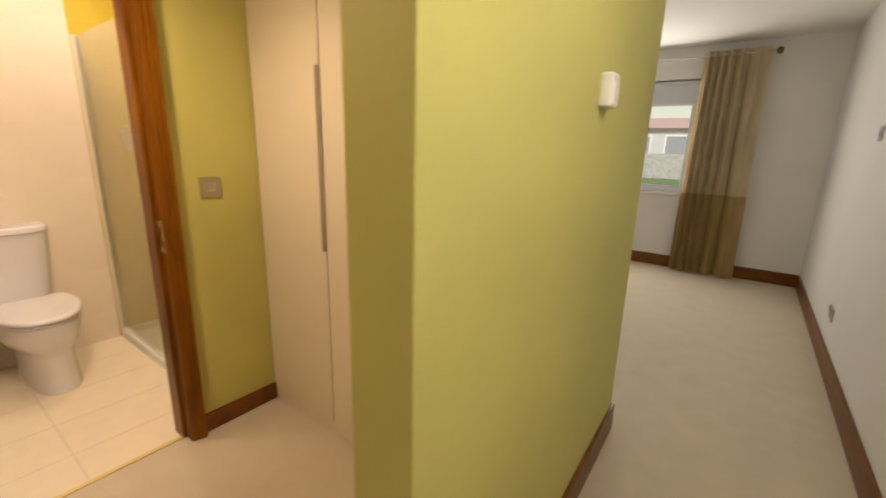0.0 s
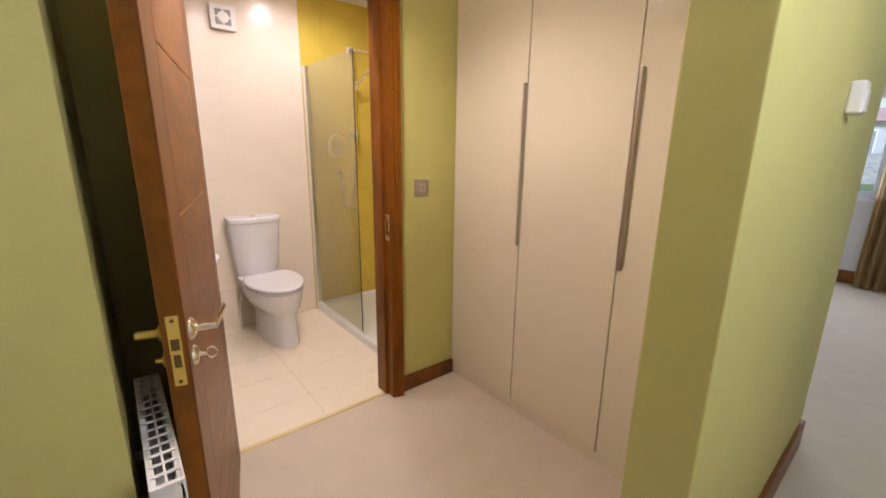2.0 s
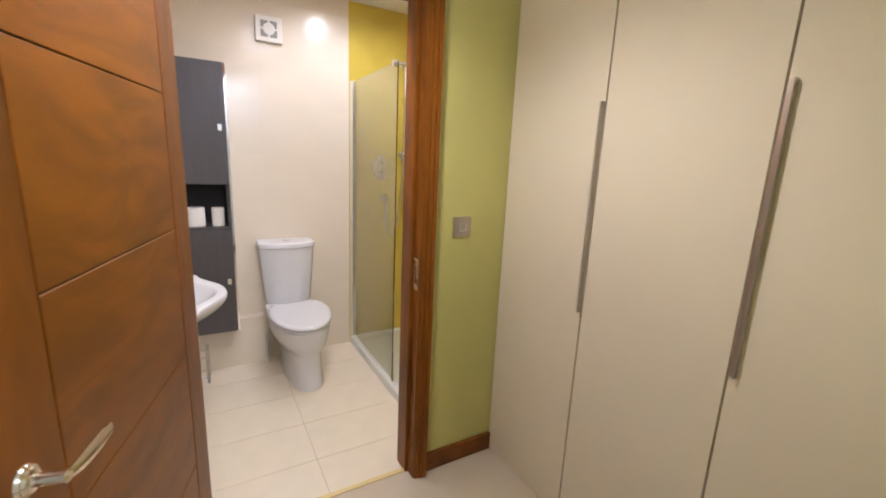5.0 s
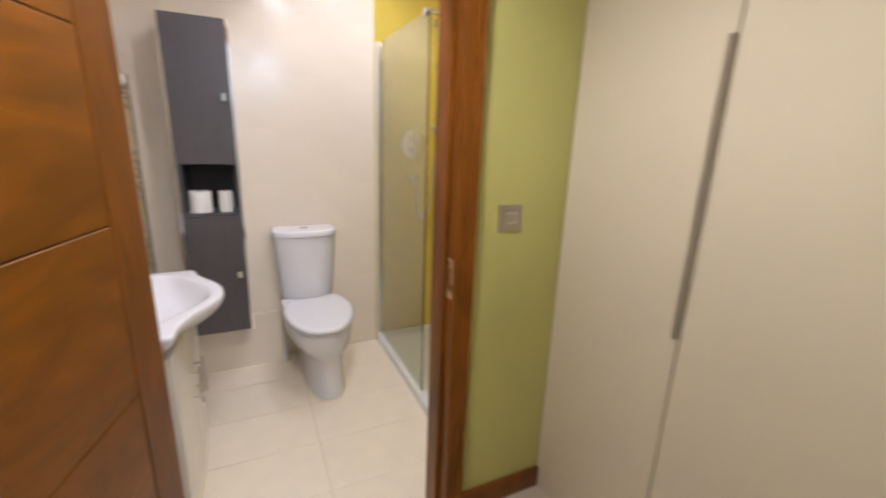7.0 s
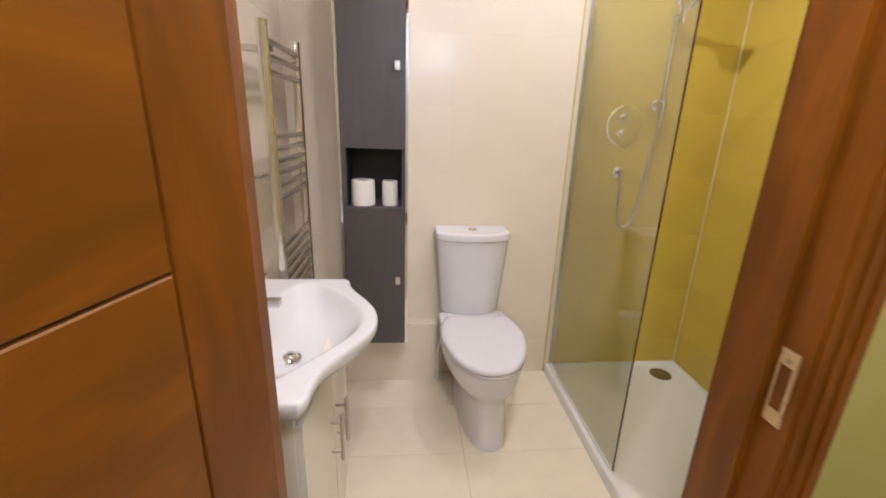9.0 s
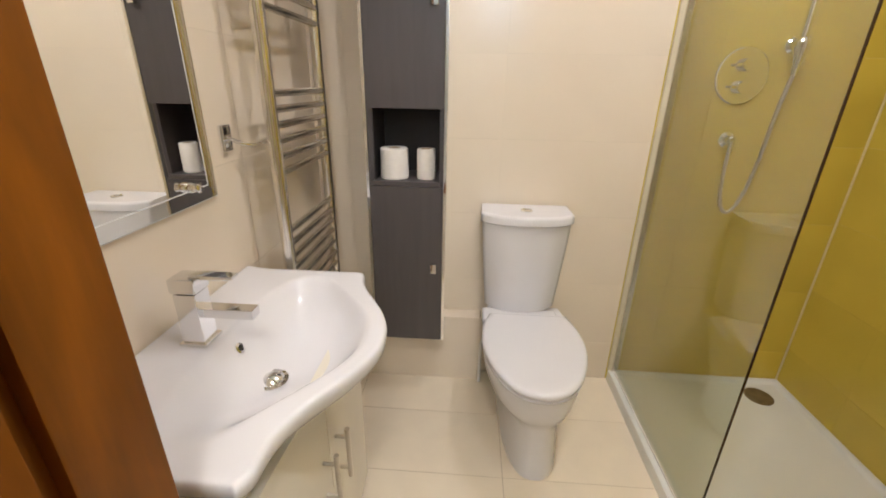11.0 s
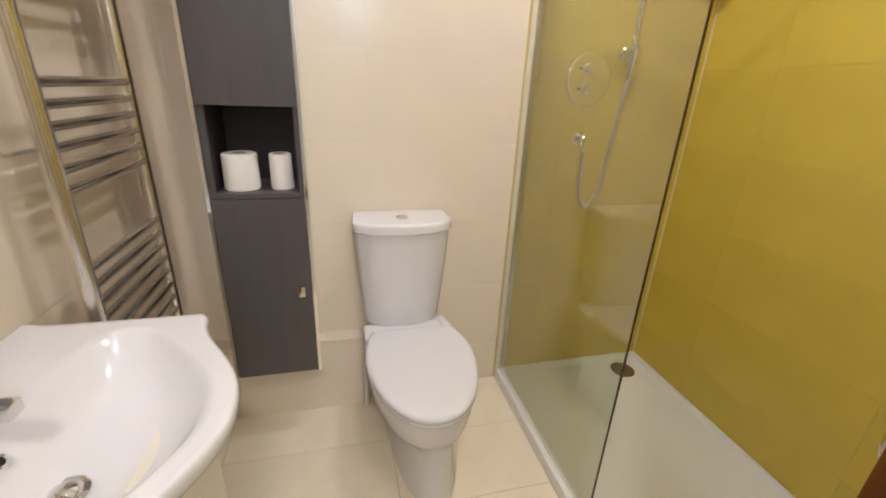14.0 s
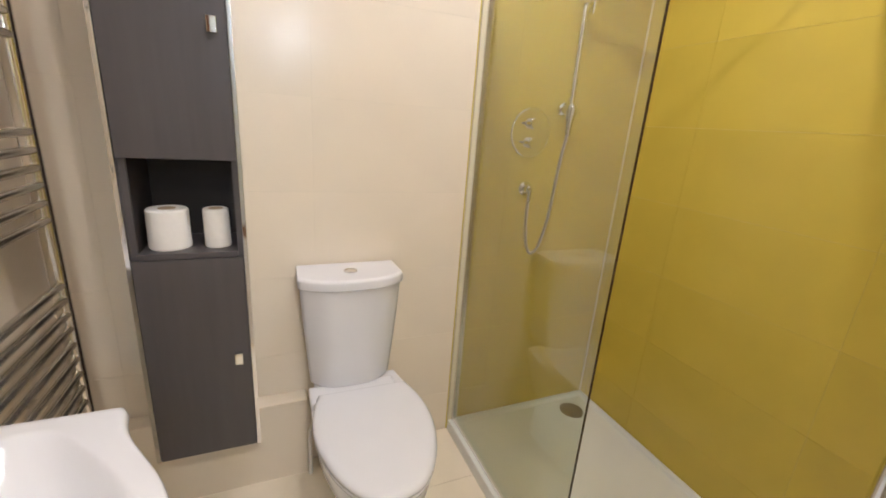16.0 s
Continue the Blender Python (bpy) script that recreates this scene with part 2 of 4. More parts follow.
TO_PX = Matrix.Rotation(radians(90), 4, "Y")
TO_NY = Matrix.Rotation(radians(90), 4, "X")
TO_PY = Matrix.Rotation(radians(-90), 4, "X")


def mesh_of(name, bm, mat, smooth=None):
    bmesh.ops.recalc_face_normals(bm, faces=bm.faces)
    data = bpy.data.meshes.new(name)
    bm.to_mesh(data)
    bm.free()
    for m in (mat if isinstance(mat, (list, tuple)) else [mat]):
        data.materials.append(m)
    if smooth:
        data.shade_smooth()
        data.set_sharp_from_angle(angle=radians(smooth))
    return data


def single(name, bm, mat, label="", category="", kind="", group="", smooth=None):
    return tagged(new(name, mesh_of(name, bm, mat, smooth)), label, category, group, kind)


def part(name, bm, mat, parent, label="", smooth=40):
    ob = new(name, mesh_of(name, bm, mat, smooth))
    ob.parent = parent
    if smooth:
        ob.modifiers.new("weighted", "WEIGHTED_NORMAL").keep_sharp = True
    if label:
        tagged(ob, label)
    return ob


def thing(name, label, category, group="", at=(0, 0, 0)):
    ob = new(name)
    ob.location = at
    ob.empty_display_size = 0.1
    return tagged(ob, label, category, group)


def tiled(parent, axis, face, us, vs, into, mat, thick=0.008, gap=0.0009):
    """Tiles between the joints us and vs on the plane axis = face; into: the way from the face into the wall."""
    cache = {}
    for u0, u1 in zip(us, us[1:]):
        for v0, v1 in zip(vs, vs[1:]):
            w, h = round(u1 - u0 - gap, 4), round(v1 - v0 - gap, 4)
            key = (w, h)
            if key not in cache:
                lo, hi = sorted((0, into * thick))
                if axis == "x":
                    bm = slab(lo, hi, -w / 2, w / 2, -h / 2, h / 2)
                elif axis == "y":
                    bm = slab(-w / 2, w / 2, lo, hi, -h / 2, h / 2)
                else:
                    bm = slab(-w / 2, w / 2, -h / 2, h / 2, lo, hi)
                cache[key] = mesh_of("tile", bm, mat)
            ob = new("tile", cache[key])
            cu, cv = (u0 + u1) / 2, (v0 + v1) / 2
            ob.location = {"x": (face, cu, cv), "y": (cu, face, cv), "z": (cu, cv, face)}[axis]
            ob.parent = parent


# ---- plan ----
LEFT, SHOWER_R, BACK = -0.385, 1.68, -3.33
DOORWALL, BATHSIDE = -1.84, -1.975
JAMB_L, JAMB_R = -0.085, 0.738
HEAD = 1.995
WARD = 1.168
FACE = DOORWALL - 0.025
STUB_X0, STUB_X1, STUB_Y0, STUB_Y1 = -0.470, -0.337, 0.498, 2.02
BED_R, BED_FAR, BED_L, ENTRY = 0.570, 5.58, -3.1, -1.7
TOP, BATHTOP = 2.45, 2.40
GLASS_Y = 0.945
HALL_L, HALL_END = -0.360, -1.010

# ---- structure ----
bm = bmesh.new()
for a in ((BED_L - 0.1, STUB_X0, STUB_Y1 - 0.0, BED_FAR), (STUB_X0, BED_R, ENTRY, BED_FAR), (-1.90, STUB_X0, HALL_L - 0.1, 1.9), (HALL_END - 0.1, STUB_X0, ENTRY, HALL_L - 0.1)):
    box(bm, *a, -0.06, 0.0)
single("floor", bm, CARPET, "short-pile beige fitted carpet", "floor", "structure")
bm = slab(BACK - 0.1, -1.90, LEFT - 0.05, SHOWER_R + 0.05, -0.06, -0.0015)
bath_floor = single("bathroom_floor", bm, FLOORGROUT, "cream rectangular floor tiles with fine joints", "floor", "structure")
bm = slab(BED_L - 0.1, BED_R + 0.1, ENTRY - 0.1, BED_FAR + 0.3, TOP, TOP + 0.1)
single("ceiling", bm, CEILING, "plain white painted ceiling", "ceiling", "structure")
bm = slab(BACK - 0.1, BATHSIDE - 0.001, LEFT - 0.05, SHOWER_R + 0.05, BATHTOP, BATHTOP + 0.04)
single("ceiling_bathroom", bm, CEILING, "plain white bathroom ceiling", "ceiling", "structure")

bm = bmesh.new()
box(bm, BATHSIDE, FACE, JAMB_R + 0.03, 1.93, 0, TOP)
box(bm, BATHSIDE, DOORWALL, LEFT - 0.1, JAMB_L - 0.03, 0, TOP)
box(bm, BATHSIDE, DOORWALL, JAMB_L - 0.03, JAMB_R + 0.03, HEAD + 0.03, TOP)
single("wall_door", bm, GREEN, "lime green painted wall round the bathroom door", "wall", "structure")
bm = slab(DOORWALL, HALL_END, HALL_L - 0.12, HALL_L, 0, TOP)
single("wall_hall", bm, GREEN, "lime green painted wall behind the open door", "wall", "structure")
bm = slab(HALL_END - 0.1, HALL_END, ENTRY, HALL_L - 0.12, 0, TOP)
single("wall_entry_side", bm, GREEN, "lime green painted entry wall", "wall", "structure")
bm = slab(STUB_X0, STUB_X1, STUB_Y0, STUB_Y1, 0, TOP, 0.004)
TAPER = 0.032
for v in bm.verts:
    if v.co.x > -0.40:
        v.co.x -= TAPER * (v.co.y - STUB_Y0) / (STUB_Y1 - STUB_Y0)
single("wall_stub", bm, GREEN, "lime green painted wall end beside the wardrobe", "wall", "structure")
bm = slab(DOORWALL, STUB_X0, 1.90, STUB_Y1, 0, TOP)
single("wall_wardrobe_back", bm, WHITE, "white painted wall behind the wardrobe", "wall", "structure")
bm = slab(BED_L, DOORWALL, 1.93, STUB_Y1, 0, TOP)
single("wall_bedroom_near", bm, WHITE, "white painted bedroom wall", "wall", "structure")
bm = slab(BED_R, BED_R + 0.1, ENTRY, BED_FAR + 0.1, 0, TOP)
single("wall_bedroom_right", bm, WHITE, "white painted bedroom wall", "wall", "structure")
bm = slab(BED_L - 0.1, BED_L, 1.93, BED_FAR + 0.1, 0, TOP)
single("wall_bedroom_left", bm, WHITE, "white painted bedroom wall", "wall", "structure")
bm = slab(HALL_END - 0.1, BED_R, ENTRY - 0.1, ENTRY, 0, TOP)
single("wall_entry", bm, WHITE, "white painted wall", "wall", "structure")
WIN_X0, WIN_X1, WIN_Z0, WIN_Z1 = -2.1, -0.60, 0.86, 2.12
bm = bmesh.new()
box(bm, BED_L, WIN_X0, BED_FAR, BED_FAR + 0.25, 0, TOP)
box(bm, WIN_X1, BED_R, BED_FAR, BED_FAR + 0.25, 0, TOP)
box(bm, WIN_X0, WIN_X1, BED_FAR, BED_FAR + 0.25, 0, WIN_Z0)
box(bm, WIN_X0, WIN_X1, BED_FAR, BED_FAR + 0.25, WIN_Z1, TOP)
single("wall_window", bm, WHITE, "white painted wall with a wide window", "wall", "structure")

# bathroom walls: plain backing, tiles in front of it
bm = slab(BACK - 0.12, BACK - 0.0012, LEFT - 0.1, GLASS_Y - 0.034, 0, BATHTOP)
wall_back = single("wall_back", bm, GROUT, "glossy cream wall tiles behind the toilet", "wall", "structure")
bm = slab(BACK - 0.12, BACK - 0.0012, GLASS_Y - 0.034, SHOWER_R + 0.1, 0, BATHTOP)
wall_shower_back = single("wall_shower_back", bm, YGROUT, "mustard yellow shower wall tiles", "wall", "structure")
bm = slab(BACK - 0.0012, BATHSIDE, SHOWER_R + 0.0012, SHOWER_R + 0.1, 0, BATHTOP)
wall_shower_side = single("wall_shower_side", bm, YGROUT, "mustard yellow shower wall tiles", "wall", "structure")
bm = slab(BACK - 0.0012, BATHSIDE, LEFT - 0.1, LEFT - 0.0012, 0, BATHTOP)
wall_left = single("wall_left", bm, GROUT, "glossy cream wall tiles behind the basin", "wall", "structure")
bm = bmesh.new()
box(bm, BATHSIDE - 0.01, BATHSIDE, JAMB_R + 0.03, SHOWER_R, 0, BATHTOP)
box(bm, BATHSIDE - 0.01, BATHSIDE, LEFT, JAMB_L - 0.03, 0, BATHTOP)
box(bm, BATHSIDE - 0.01, BATHSIDE, JAMB_L - 0.03, JAMB_R + 0.03, HEAD + 0.03, BATHTOP)
single("wall_bathroom_door", bm, CREAM, "cream tiled wall on the bathroom side", "wall", "structure")
bm = slab(BACK, BACK + 0.062, LEFT + 0.001, 0.30, 0.0, 0.318)
box(bm, BACK, BACK + 0.066, LEFT + 0.001, 0.304, 0.318, 0.334, 0.003)
single("pipe_boxing", bm, CREAM, "low cream tiled pipe boxing with a ledge", "boxing", "structure")

# skirting
def skirting(x0, x1, y0, y1, top=0.135):
    single("baseboard", slab(x0, x1, y0, y1, 0.001, top, 0.004), SKIRTWOOD, "dark mahogany stained skirting board", "skirting board", "structure", smooth=40)
skirting(FACE, FACE + 0.018, JAMB_R + 0.061, WARD, 0.088)
bm = slab(STUB_X1 - 0.004, STUB_X1 + 0.016, STUB_Y0 + 0.3, STUB_Y1 + 0.012, 0.001, 0.135, 0.004)
for v in bm.verts:
    v.co.x -= TAPER * (v.co.y - STUB_Y0) / (STUB_Y1 - STUB_Y0)
single("baseboard", bm, SKIRTWOOD, "dark mahogany stained skirting board", "skirting board", "structure", smooth=40)
skirting(BED_R - 0.018, BED_R, ENTRY, BED_FAR - 0.019)
skirting(BED_L, BED_R, BED_FAR - 0.018, BED_FAR)
skirting(DOORWALL + 0.10, HALL_END + 0.018, HALL_L, HALL_L + 0.018)
skirting(HALL_END, HALL_END + 0.018, ENTRY, HALL_L)

# door lining and architrave
trim = thing("door_frame", "mahogany stained door lining and moulded architrave", "door frame")
tagged(trim, kind="structure")
for n, (y0, y1) in (("jamb", (JAMB_R, JAMB_R + 0.028)), ("jamb", (JAMB_L - 0.028, JAMB_L))):
    part(n, slab(BATHSIDE - 0.004, DOORWALL + 0.004, y0, y1, 0, HEAD, 0.002), WOOD, trim)
part("head", slab(BATHSIDE - 0.004, DOORWALL + 0.004, JAMB_L - 0.028, JAMB_R + 0.028, HEAD, HEAD + 0.028, 0.002), WOOD, trim)
part("door_stop", slab(BATHSIDE - 0.002, DOORWALL - 0.05, JAMB_R - 0.016, JAMB_R, 0, HEAD - 0.016, 0.003), WOOD, trim)
part("door_stop", slab(BATHSIDE - 0.002, DOORWALL - 0.05, JAMB_L, JAMB_L + 0.016, 0, HEAD - 0.016, 0.003), WOOD, trim)
part("door_stop", slab(BATHSIDE - 0.002, DOORWALL - 0.05, JAMB_L, JAMB_R, HEAD - 0.016, HEAD, 0.003), WOOD, trim)
def architrave(side, x, out, more, base):
    y_in, y_out = (JAMB_R + 0.006, JAMB_R + 0.060) if side == "r" else (JAMB_L - 0.060, JAMB_L - 0.006)
    bm = bmesh.new()
    step = (y_out - y_in) / 3
    for k, d in enumerate((0.020, 0.015, 0.010) if side == "l" else (0.010, 0.015, 0.020)):
        box(bm, *sorted((base, x + out * (d * min(1, 1 + more * 50) + max(0, more)))), y_in + k * step, y_in + (k + 1) * step, 0, HEAD + 0.06, 0.003)
    part("architrave", bm, WOOD, trim)
for x, out in ((DOORWALL, 1), (BATHSIDE - 0.010, -1)):
    architrave("r", x, out, 0.0 if out > 0 else 0.013, FACE if out > 0 else x)
    architrave("l", x, out, 0.0 if out > 0 else -0.016, x)
    bm = bmesh.new()
    for k, d in enumerate((0.010, 0.015, 0.020)):
        box(bm, *sorted((x, x + out * (d + 0.001))), JAMB_L - 0.0605, JAMB_R + 0.0605, HEAD + 0.006 + k * 0.022, HEAD + 0.028 + k * 0.022, 0.003)
    part("architrave", bm, WOOD, trim)
strike = part("strike_plate", slab(-1.882, -1.850, JAMB_R - 0.003, JAMB_R + 0.001, 0.878, 1.008), NICKEL, trim, "brass strike plate with a latch hole")
part("latch_hole", slab(-1.876, -1.857, JAMB_R - 0.004, JAMB_R, 0.905, 0.982), WOODSTILE, strike)
single("threshold", slab(-1.915, -1.893, JAMB_L, JAMB_R, 0.0, 0.007, 0.002), GOLDTRIM, "thin gold metal threshold strip", "threshold", "structure")

# ---- door leaf ----
LEAF, THICK = 0.825, 0.044
ux, uy = 0.970, -0.2425
door = thing("door_1", "open mahogany door with grooved panels and brass handles", "door")
tagged(door, kind="structure")
angle = math.degrees(math.atan2(uy, ux))
door.matrix_world = pose(-1.861, -0.078, 0.012, 0, 0, angle)
def on_door(name, bm, mat, label="", smooth=40, under=None):
    return part(name, bm, mat, under or door, label, smooth)
bm = slab(0, LEAF, 0, THICK - 0.005, 0, 1.976, 0.0015)
leaf = on_door("leaf", bm, WOODDOOR)
ST, RS = 0.132, 0.118
levels = [0, 0.44, 0.806, 1.173, 1.524, 1.976]
for z0, z1 in zip(levels, levels[1:]):
    on_door("panel", slab(RS + 0.002, LEAF - ST - 0.002, THICK - 0.006, THICK, z0 + 0.001, z1 - 0.001, 0.0045), WOODDOOR)
    # one groove only gets a thin paler strip along its lower edge
    if 1.0 < z0 < 1.5:
        on_door("groove", slab(RS + 0.004, LEAF - ST - 0.004, THICK - 0.0055, THICK - 0.0005, z0 - 0.0048, z0 - 0.0018), GROOVE)
    on_door("panel", slab(RS + 0.002, LEAF - ST - 0.002, -0.001, 0.002, z0 + 0.002, z1 - 0.002, 0.001), WOODDOOR)
for u0, u1 in ((0.0, RS - 0.002), (LEAF - ST + 0.002, LEAF)):
    on_door("stile", slab(u0, u1, THICK - 0.006, THICK, 0, 1.976, 0.002), WOODSTILE)
plate = on_door("lock_plate", slab(LEAF - 0.001, LEAF + 0.002, 0.011, 0.033, 0.835, 0.990, 0.001), BRASS, "brass lock faceplate")
part("latch", slab(LEAF, LEAF + 0.0035, 0.014, 0.030, 0.915, 0.940, 0.001), OLDBRASS, plate, "dull brass latch set back in its opening")
part("bolt", slab(LEAF, LEAF + 0.003, 0.016, 0.029, 0.877, 0.905, 0.0004), OLDBRASS, plate, "dull brass bolt drawn into its opening")
for z in (0.845, 0.980):
    part("screw", lathe([(0.0042, 0), (0.0042, 0.0012), (0.001, 0.0008)], (LEAF + 0.002, 0.022, z), TO_PX, 10), OLDBRASS, plate)
def blade(uc, y, zc, out):
    """Flat waved paddle of a lever, running from the stem towards the hinges."""
    bm = bmesh.new()
    rings = []
    for k in range(13):
        f = k / 12
        u = uc + 0.006 - 0.098 * f
        z = zc - 0.005 * math.sin(f * math.pi * 1.25) + 0.006 * f * f
        half = 0.0058 + 0.0085 * math.sin(min(1.0, f * 1.12) * math.pi * 0.62) * (1.0 if f < 0.9 else 0.55)
        deep = 0.0055 - 0.0030 * f
        yy = y + out * (0.016 * f - 0.004 * math.sin(f * math.pi))
        rings.append([(u, yy + deep * math.cos(a / 10 * math.tau), z + half * math.sin(a / 10 * math.tau)) for a in range(10)])
    loft(bm, rings)
    return bm
def lever(face, out):
    zc, uc = 0.940, LEAF - 0.045
    turn = TO_NY if out < 0 else TO_PY
    mat = LEVER if out > 0 else BRASS
    base = on_door("handle", lathe([(0.024, 0), (0.024, 0.003), (0.021, 0.007), (0.019, 0.007), (0.016, 0.011), (0.010, 0.012), (0.0085, 0.018), (0.0095, 0.050), (0.006, 0.053)], (uc, face, zc), turn, 40), mat, "polished lever handle")
    if out > 0:
        part("lever", blade(uc, face + out * 0.047, zc, out), mat, base)
    else:
        part("lever", tube(bmesh.new(), [(uc + 0.004, face + out * 0.046, zc), (uc - 0.012, face + out * 0.048, zc - 0.001)], 0.0065), mat, base)
    rose = on_door("turn_rose", lathe([(0.022, 0), (0.022, 0.003), (0.019, 0.007), (0.016, 0.007), (0.012, 0.010), (0.006, 0.011), (0.005, 0.024)], (uc, face, zc - 0.062), turn, 40), mat)
    if out > 0:
        ring = [(uc, face + out * (0.034 - 0.011 * math.cos(a / 8 * math.pi)), zc - 0.062 + 0.012 * math.sin(a / 8 * math.pi)) for a in range(17)]
        part("thumb_turn", tube(bmesh.new(), ring, 0.0026, 8), mat, rose)
lever(THICK, 1)
lever(-0.001, -1)

# ---- hall ----
def wall_switch(name, m, label, category, mat=SWITCHSTEEL):
    ob = thing(name, label, category)
    ob.matrix_world = m
    part("plate", slab(-0.043, 0.043, -0.007, 0, -0.043, 0.043, 0.003), mat, ob)
    part("rim", slab(-0.019, 0.019, -0.0095, -0.006, -0.019, 0.019, 0.002), CHROME if mat == SWITCHSTEEL else mat, ob)
    part("rocker", slab(-0.013, 0.013, -0.013, -0.009, -0.013, 0.013, 0.003), mat, ob)
    return ob
wall_switch("light_switch", pose(FACE, 0.944, 1.131, 0, 0, 90), "square brushed steel light switch on the green wall", "light switch")
wall_switch("light_switch", pose(FACE, 0.938, 2.085, 0, 0, 90), "square brushed steel isolator switch near the ceiling", "light switch")

wardrobe = thing("wardrobe", "built-in cream gloss wardrobe with three tall doors", "wardrobe")
G1, G2 = -1.382, -0.890
part("carcass", slab(FACE + 0.002, STUB_X0 - 0.002, WARD + 0.022, 1.89, 0.055, TOP - 0.001), CARCASS, wardrobe)
part("plinth", slab(FACE + 0.002, STUB_X0 - 0.002, WARD + 0.006, WARD + 0.030, 0.001, 0.053), LACQUER, wardrobe)
for x0, x1 in ((FACE + 0.004, G1 - 0.0030), (G1 + 0.0030, G2 - 0.0030), (G2 + 0.0030, STUB_X0 - 0.004)):
    part("door", slab(x0, x1, WARD, WARD + 0.020, 0.058, TOP - 0.004, 0.0012), LACQUER, wardrobe)
def pull(x, parent):
    bm = slab(x - 0.009, x + 0.009, WARD - 0.004, WARD + 0.001, 0.885, 1.612, 0.001)
    box(bm, x + 0.004, x + 0.009, WARD - 0.018, WARD - 0.003, 0.885, 1.612, 0.001)
    part("pull_handle", bm, STEEL, parent, "long slim brushed steel pull")
wd = [c for c in wardrobe.children if c.name.startswith("door")]
pull(G1 - 0.013, wd[0])
pull(G2 + 0.013, wd[2])

radiator = thing("radiator", "white steel panel radiator with a grille top", "radiator")
R0, R1, RY0, RY1, RT = -1.36, -0.90, HALL_L + 0.022, HALL_L + 0.077, 0.745
part("panel", slab(R0, R1, RY1 - 0.012, RY1, 0.16, RT - 0.004, 0.004), RADWHITE, radiator)
part("back_panel", slab(R0, R1, RY0, RY0 + 0.012, 0.16, RT - 0.004, 0.004), RADWHITE, radiator)
for x in (R0, R1 - 0.004):
    part("end_cap", slab(x, x + 0.004, RY0, RY1, 0.16, RT, 0.001), RADWHITE, radiator)
bm = bmesh.new()
n = 14
for k in range(n + 1):
    x = R0 + 0.006 + (R1 - R0 - 0.012) * k / n
    box(bm, x - 0.0028, x + 0.0028, RY0, RY1, RT - 0.003, RT)
for k in range(3):
    y = RY0 + 0.002 + (RY1 - RY0 - 0.004) * k / 2
    box(bm, R0, R1, y - 0.002, y + 0.002, RT - 0.0035, RT + 0.0005)
part("top_grille", bm, RADWHITE, radiator)
part("convector", slab(R0 + 0.01, R1 - 0.01, RY0 + 0.014, RY1 - 0.014, 0.2, RT - 0.05), GREYPLASTIC, radiator)
for x in (R0 + 0.12, R1 - 0.12):
    part("bracket", slab(x - 0.02, x + 0.02, HALL_L - 0.002, RY0 + 0.002, 0.25, 0.6), STEEL, radiator)
for x in (R0 - 0.03, R1 + 0.03):
    part("pipe", tube(bmesh.new(), [(x, RY0 + 0.028, 0.0), (x, RY0 + 0.028, 0.19), (x + (0.03 if x < R0 else -0.03), RY0 + 0.028, 0.20)], 0.0075), CHROME, radiator)

ceiling_light = thing("ceiling_light", "clear glass bowl ceiling light with lit bulbs", "ceiling light", "glass ceiling lights", at=(HALL[0], HALL[1], TOP))
part("ceiling_plate", lathe([(0.05, -0.028), (0.06, -0.022), (0.06, 0)], (0, 0, 0)), CHROME, ceiling_light)
part("stem", tube(bmesh.new(), [(0, 0, -0.02), (0, 0, -0.19)], 0.010), CHROME, ceiling_light)
part("lamp_plate", lathe([(0.13, -0.190), (0.14, -0.185), (0.14, -0.175), (0.02, -0.165)], (0, 0, 0)), CHROME, ceiling_light)
bm = bmesh.new()
prof = [(0.165 * math.sin(a), -0.18 - 0.15 * math.cos(a)) for a in [math.pi / 2 * k / 8 for k in range(1, 9)]]
loft(bm, [[(r * math.cos(2 * math.pi * k / 28), r * math.sin(2 * math.pi * k / 28), z) for k in range(28)] for r, z in prof], False)
bowl = part("glass_bowl", bm, LAMPGLASS, ceiling_light, "clear cut-glass bowl", 60)
for k in range(3):
    a = 2 * math.pi * k / 3 + 0.4
    part("bulb", lathe([(0.006, 0.04), (0.014, 0.02), (0.018, 0), (0.012, -0.02), (0.003, -0.03)], (0.075 * math.cos(a), 0.075 * math.sin(a), -0.245)), BULB, ceiling_light)
copy_thing(ceiling_light, pose(PASSAGE[0], PASSAGE[1], TOP))

sensor = thing("alarm_sensor", "white plastic corner alarm sensor", "sensor", at=(STUB_X1 - 0.018, 1.285, 1.478))
part("case", slab(0, 0.036, -0.032, 0.032, -0.044, 0.042, 0.010, 3), PLASTIC, sensor)
part("lens", slab(0.031, 0.039, -0.022, 0.022, -0.038, 0.020, 0.004), PLASTIC, sensor)

# ---- bathroom ----
PY = 0.455


def pan_outline(x_back, x_front, w, n=44, square=2.6, mid=PY, waist=1.0):
    """Plan of the pan: round in front, straight sides, flat back."""
    pts = []
    length = x_front - x_back
    for k in range(n):
        a = -math.pi / 2 + math.pi * k / (n - 1)
        c, s = math.cos(a), math.sin(a)
        along = abs(c) ** (2 / square)
        q = min(1, along / 0.55)
        pts.append((x_back + length * along, mid + w * (waist + (1 - waist) * q * (2 - q)) * math.copysign(abs(s) ** (2 / square), s)))
    return pts


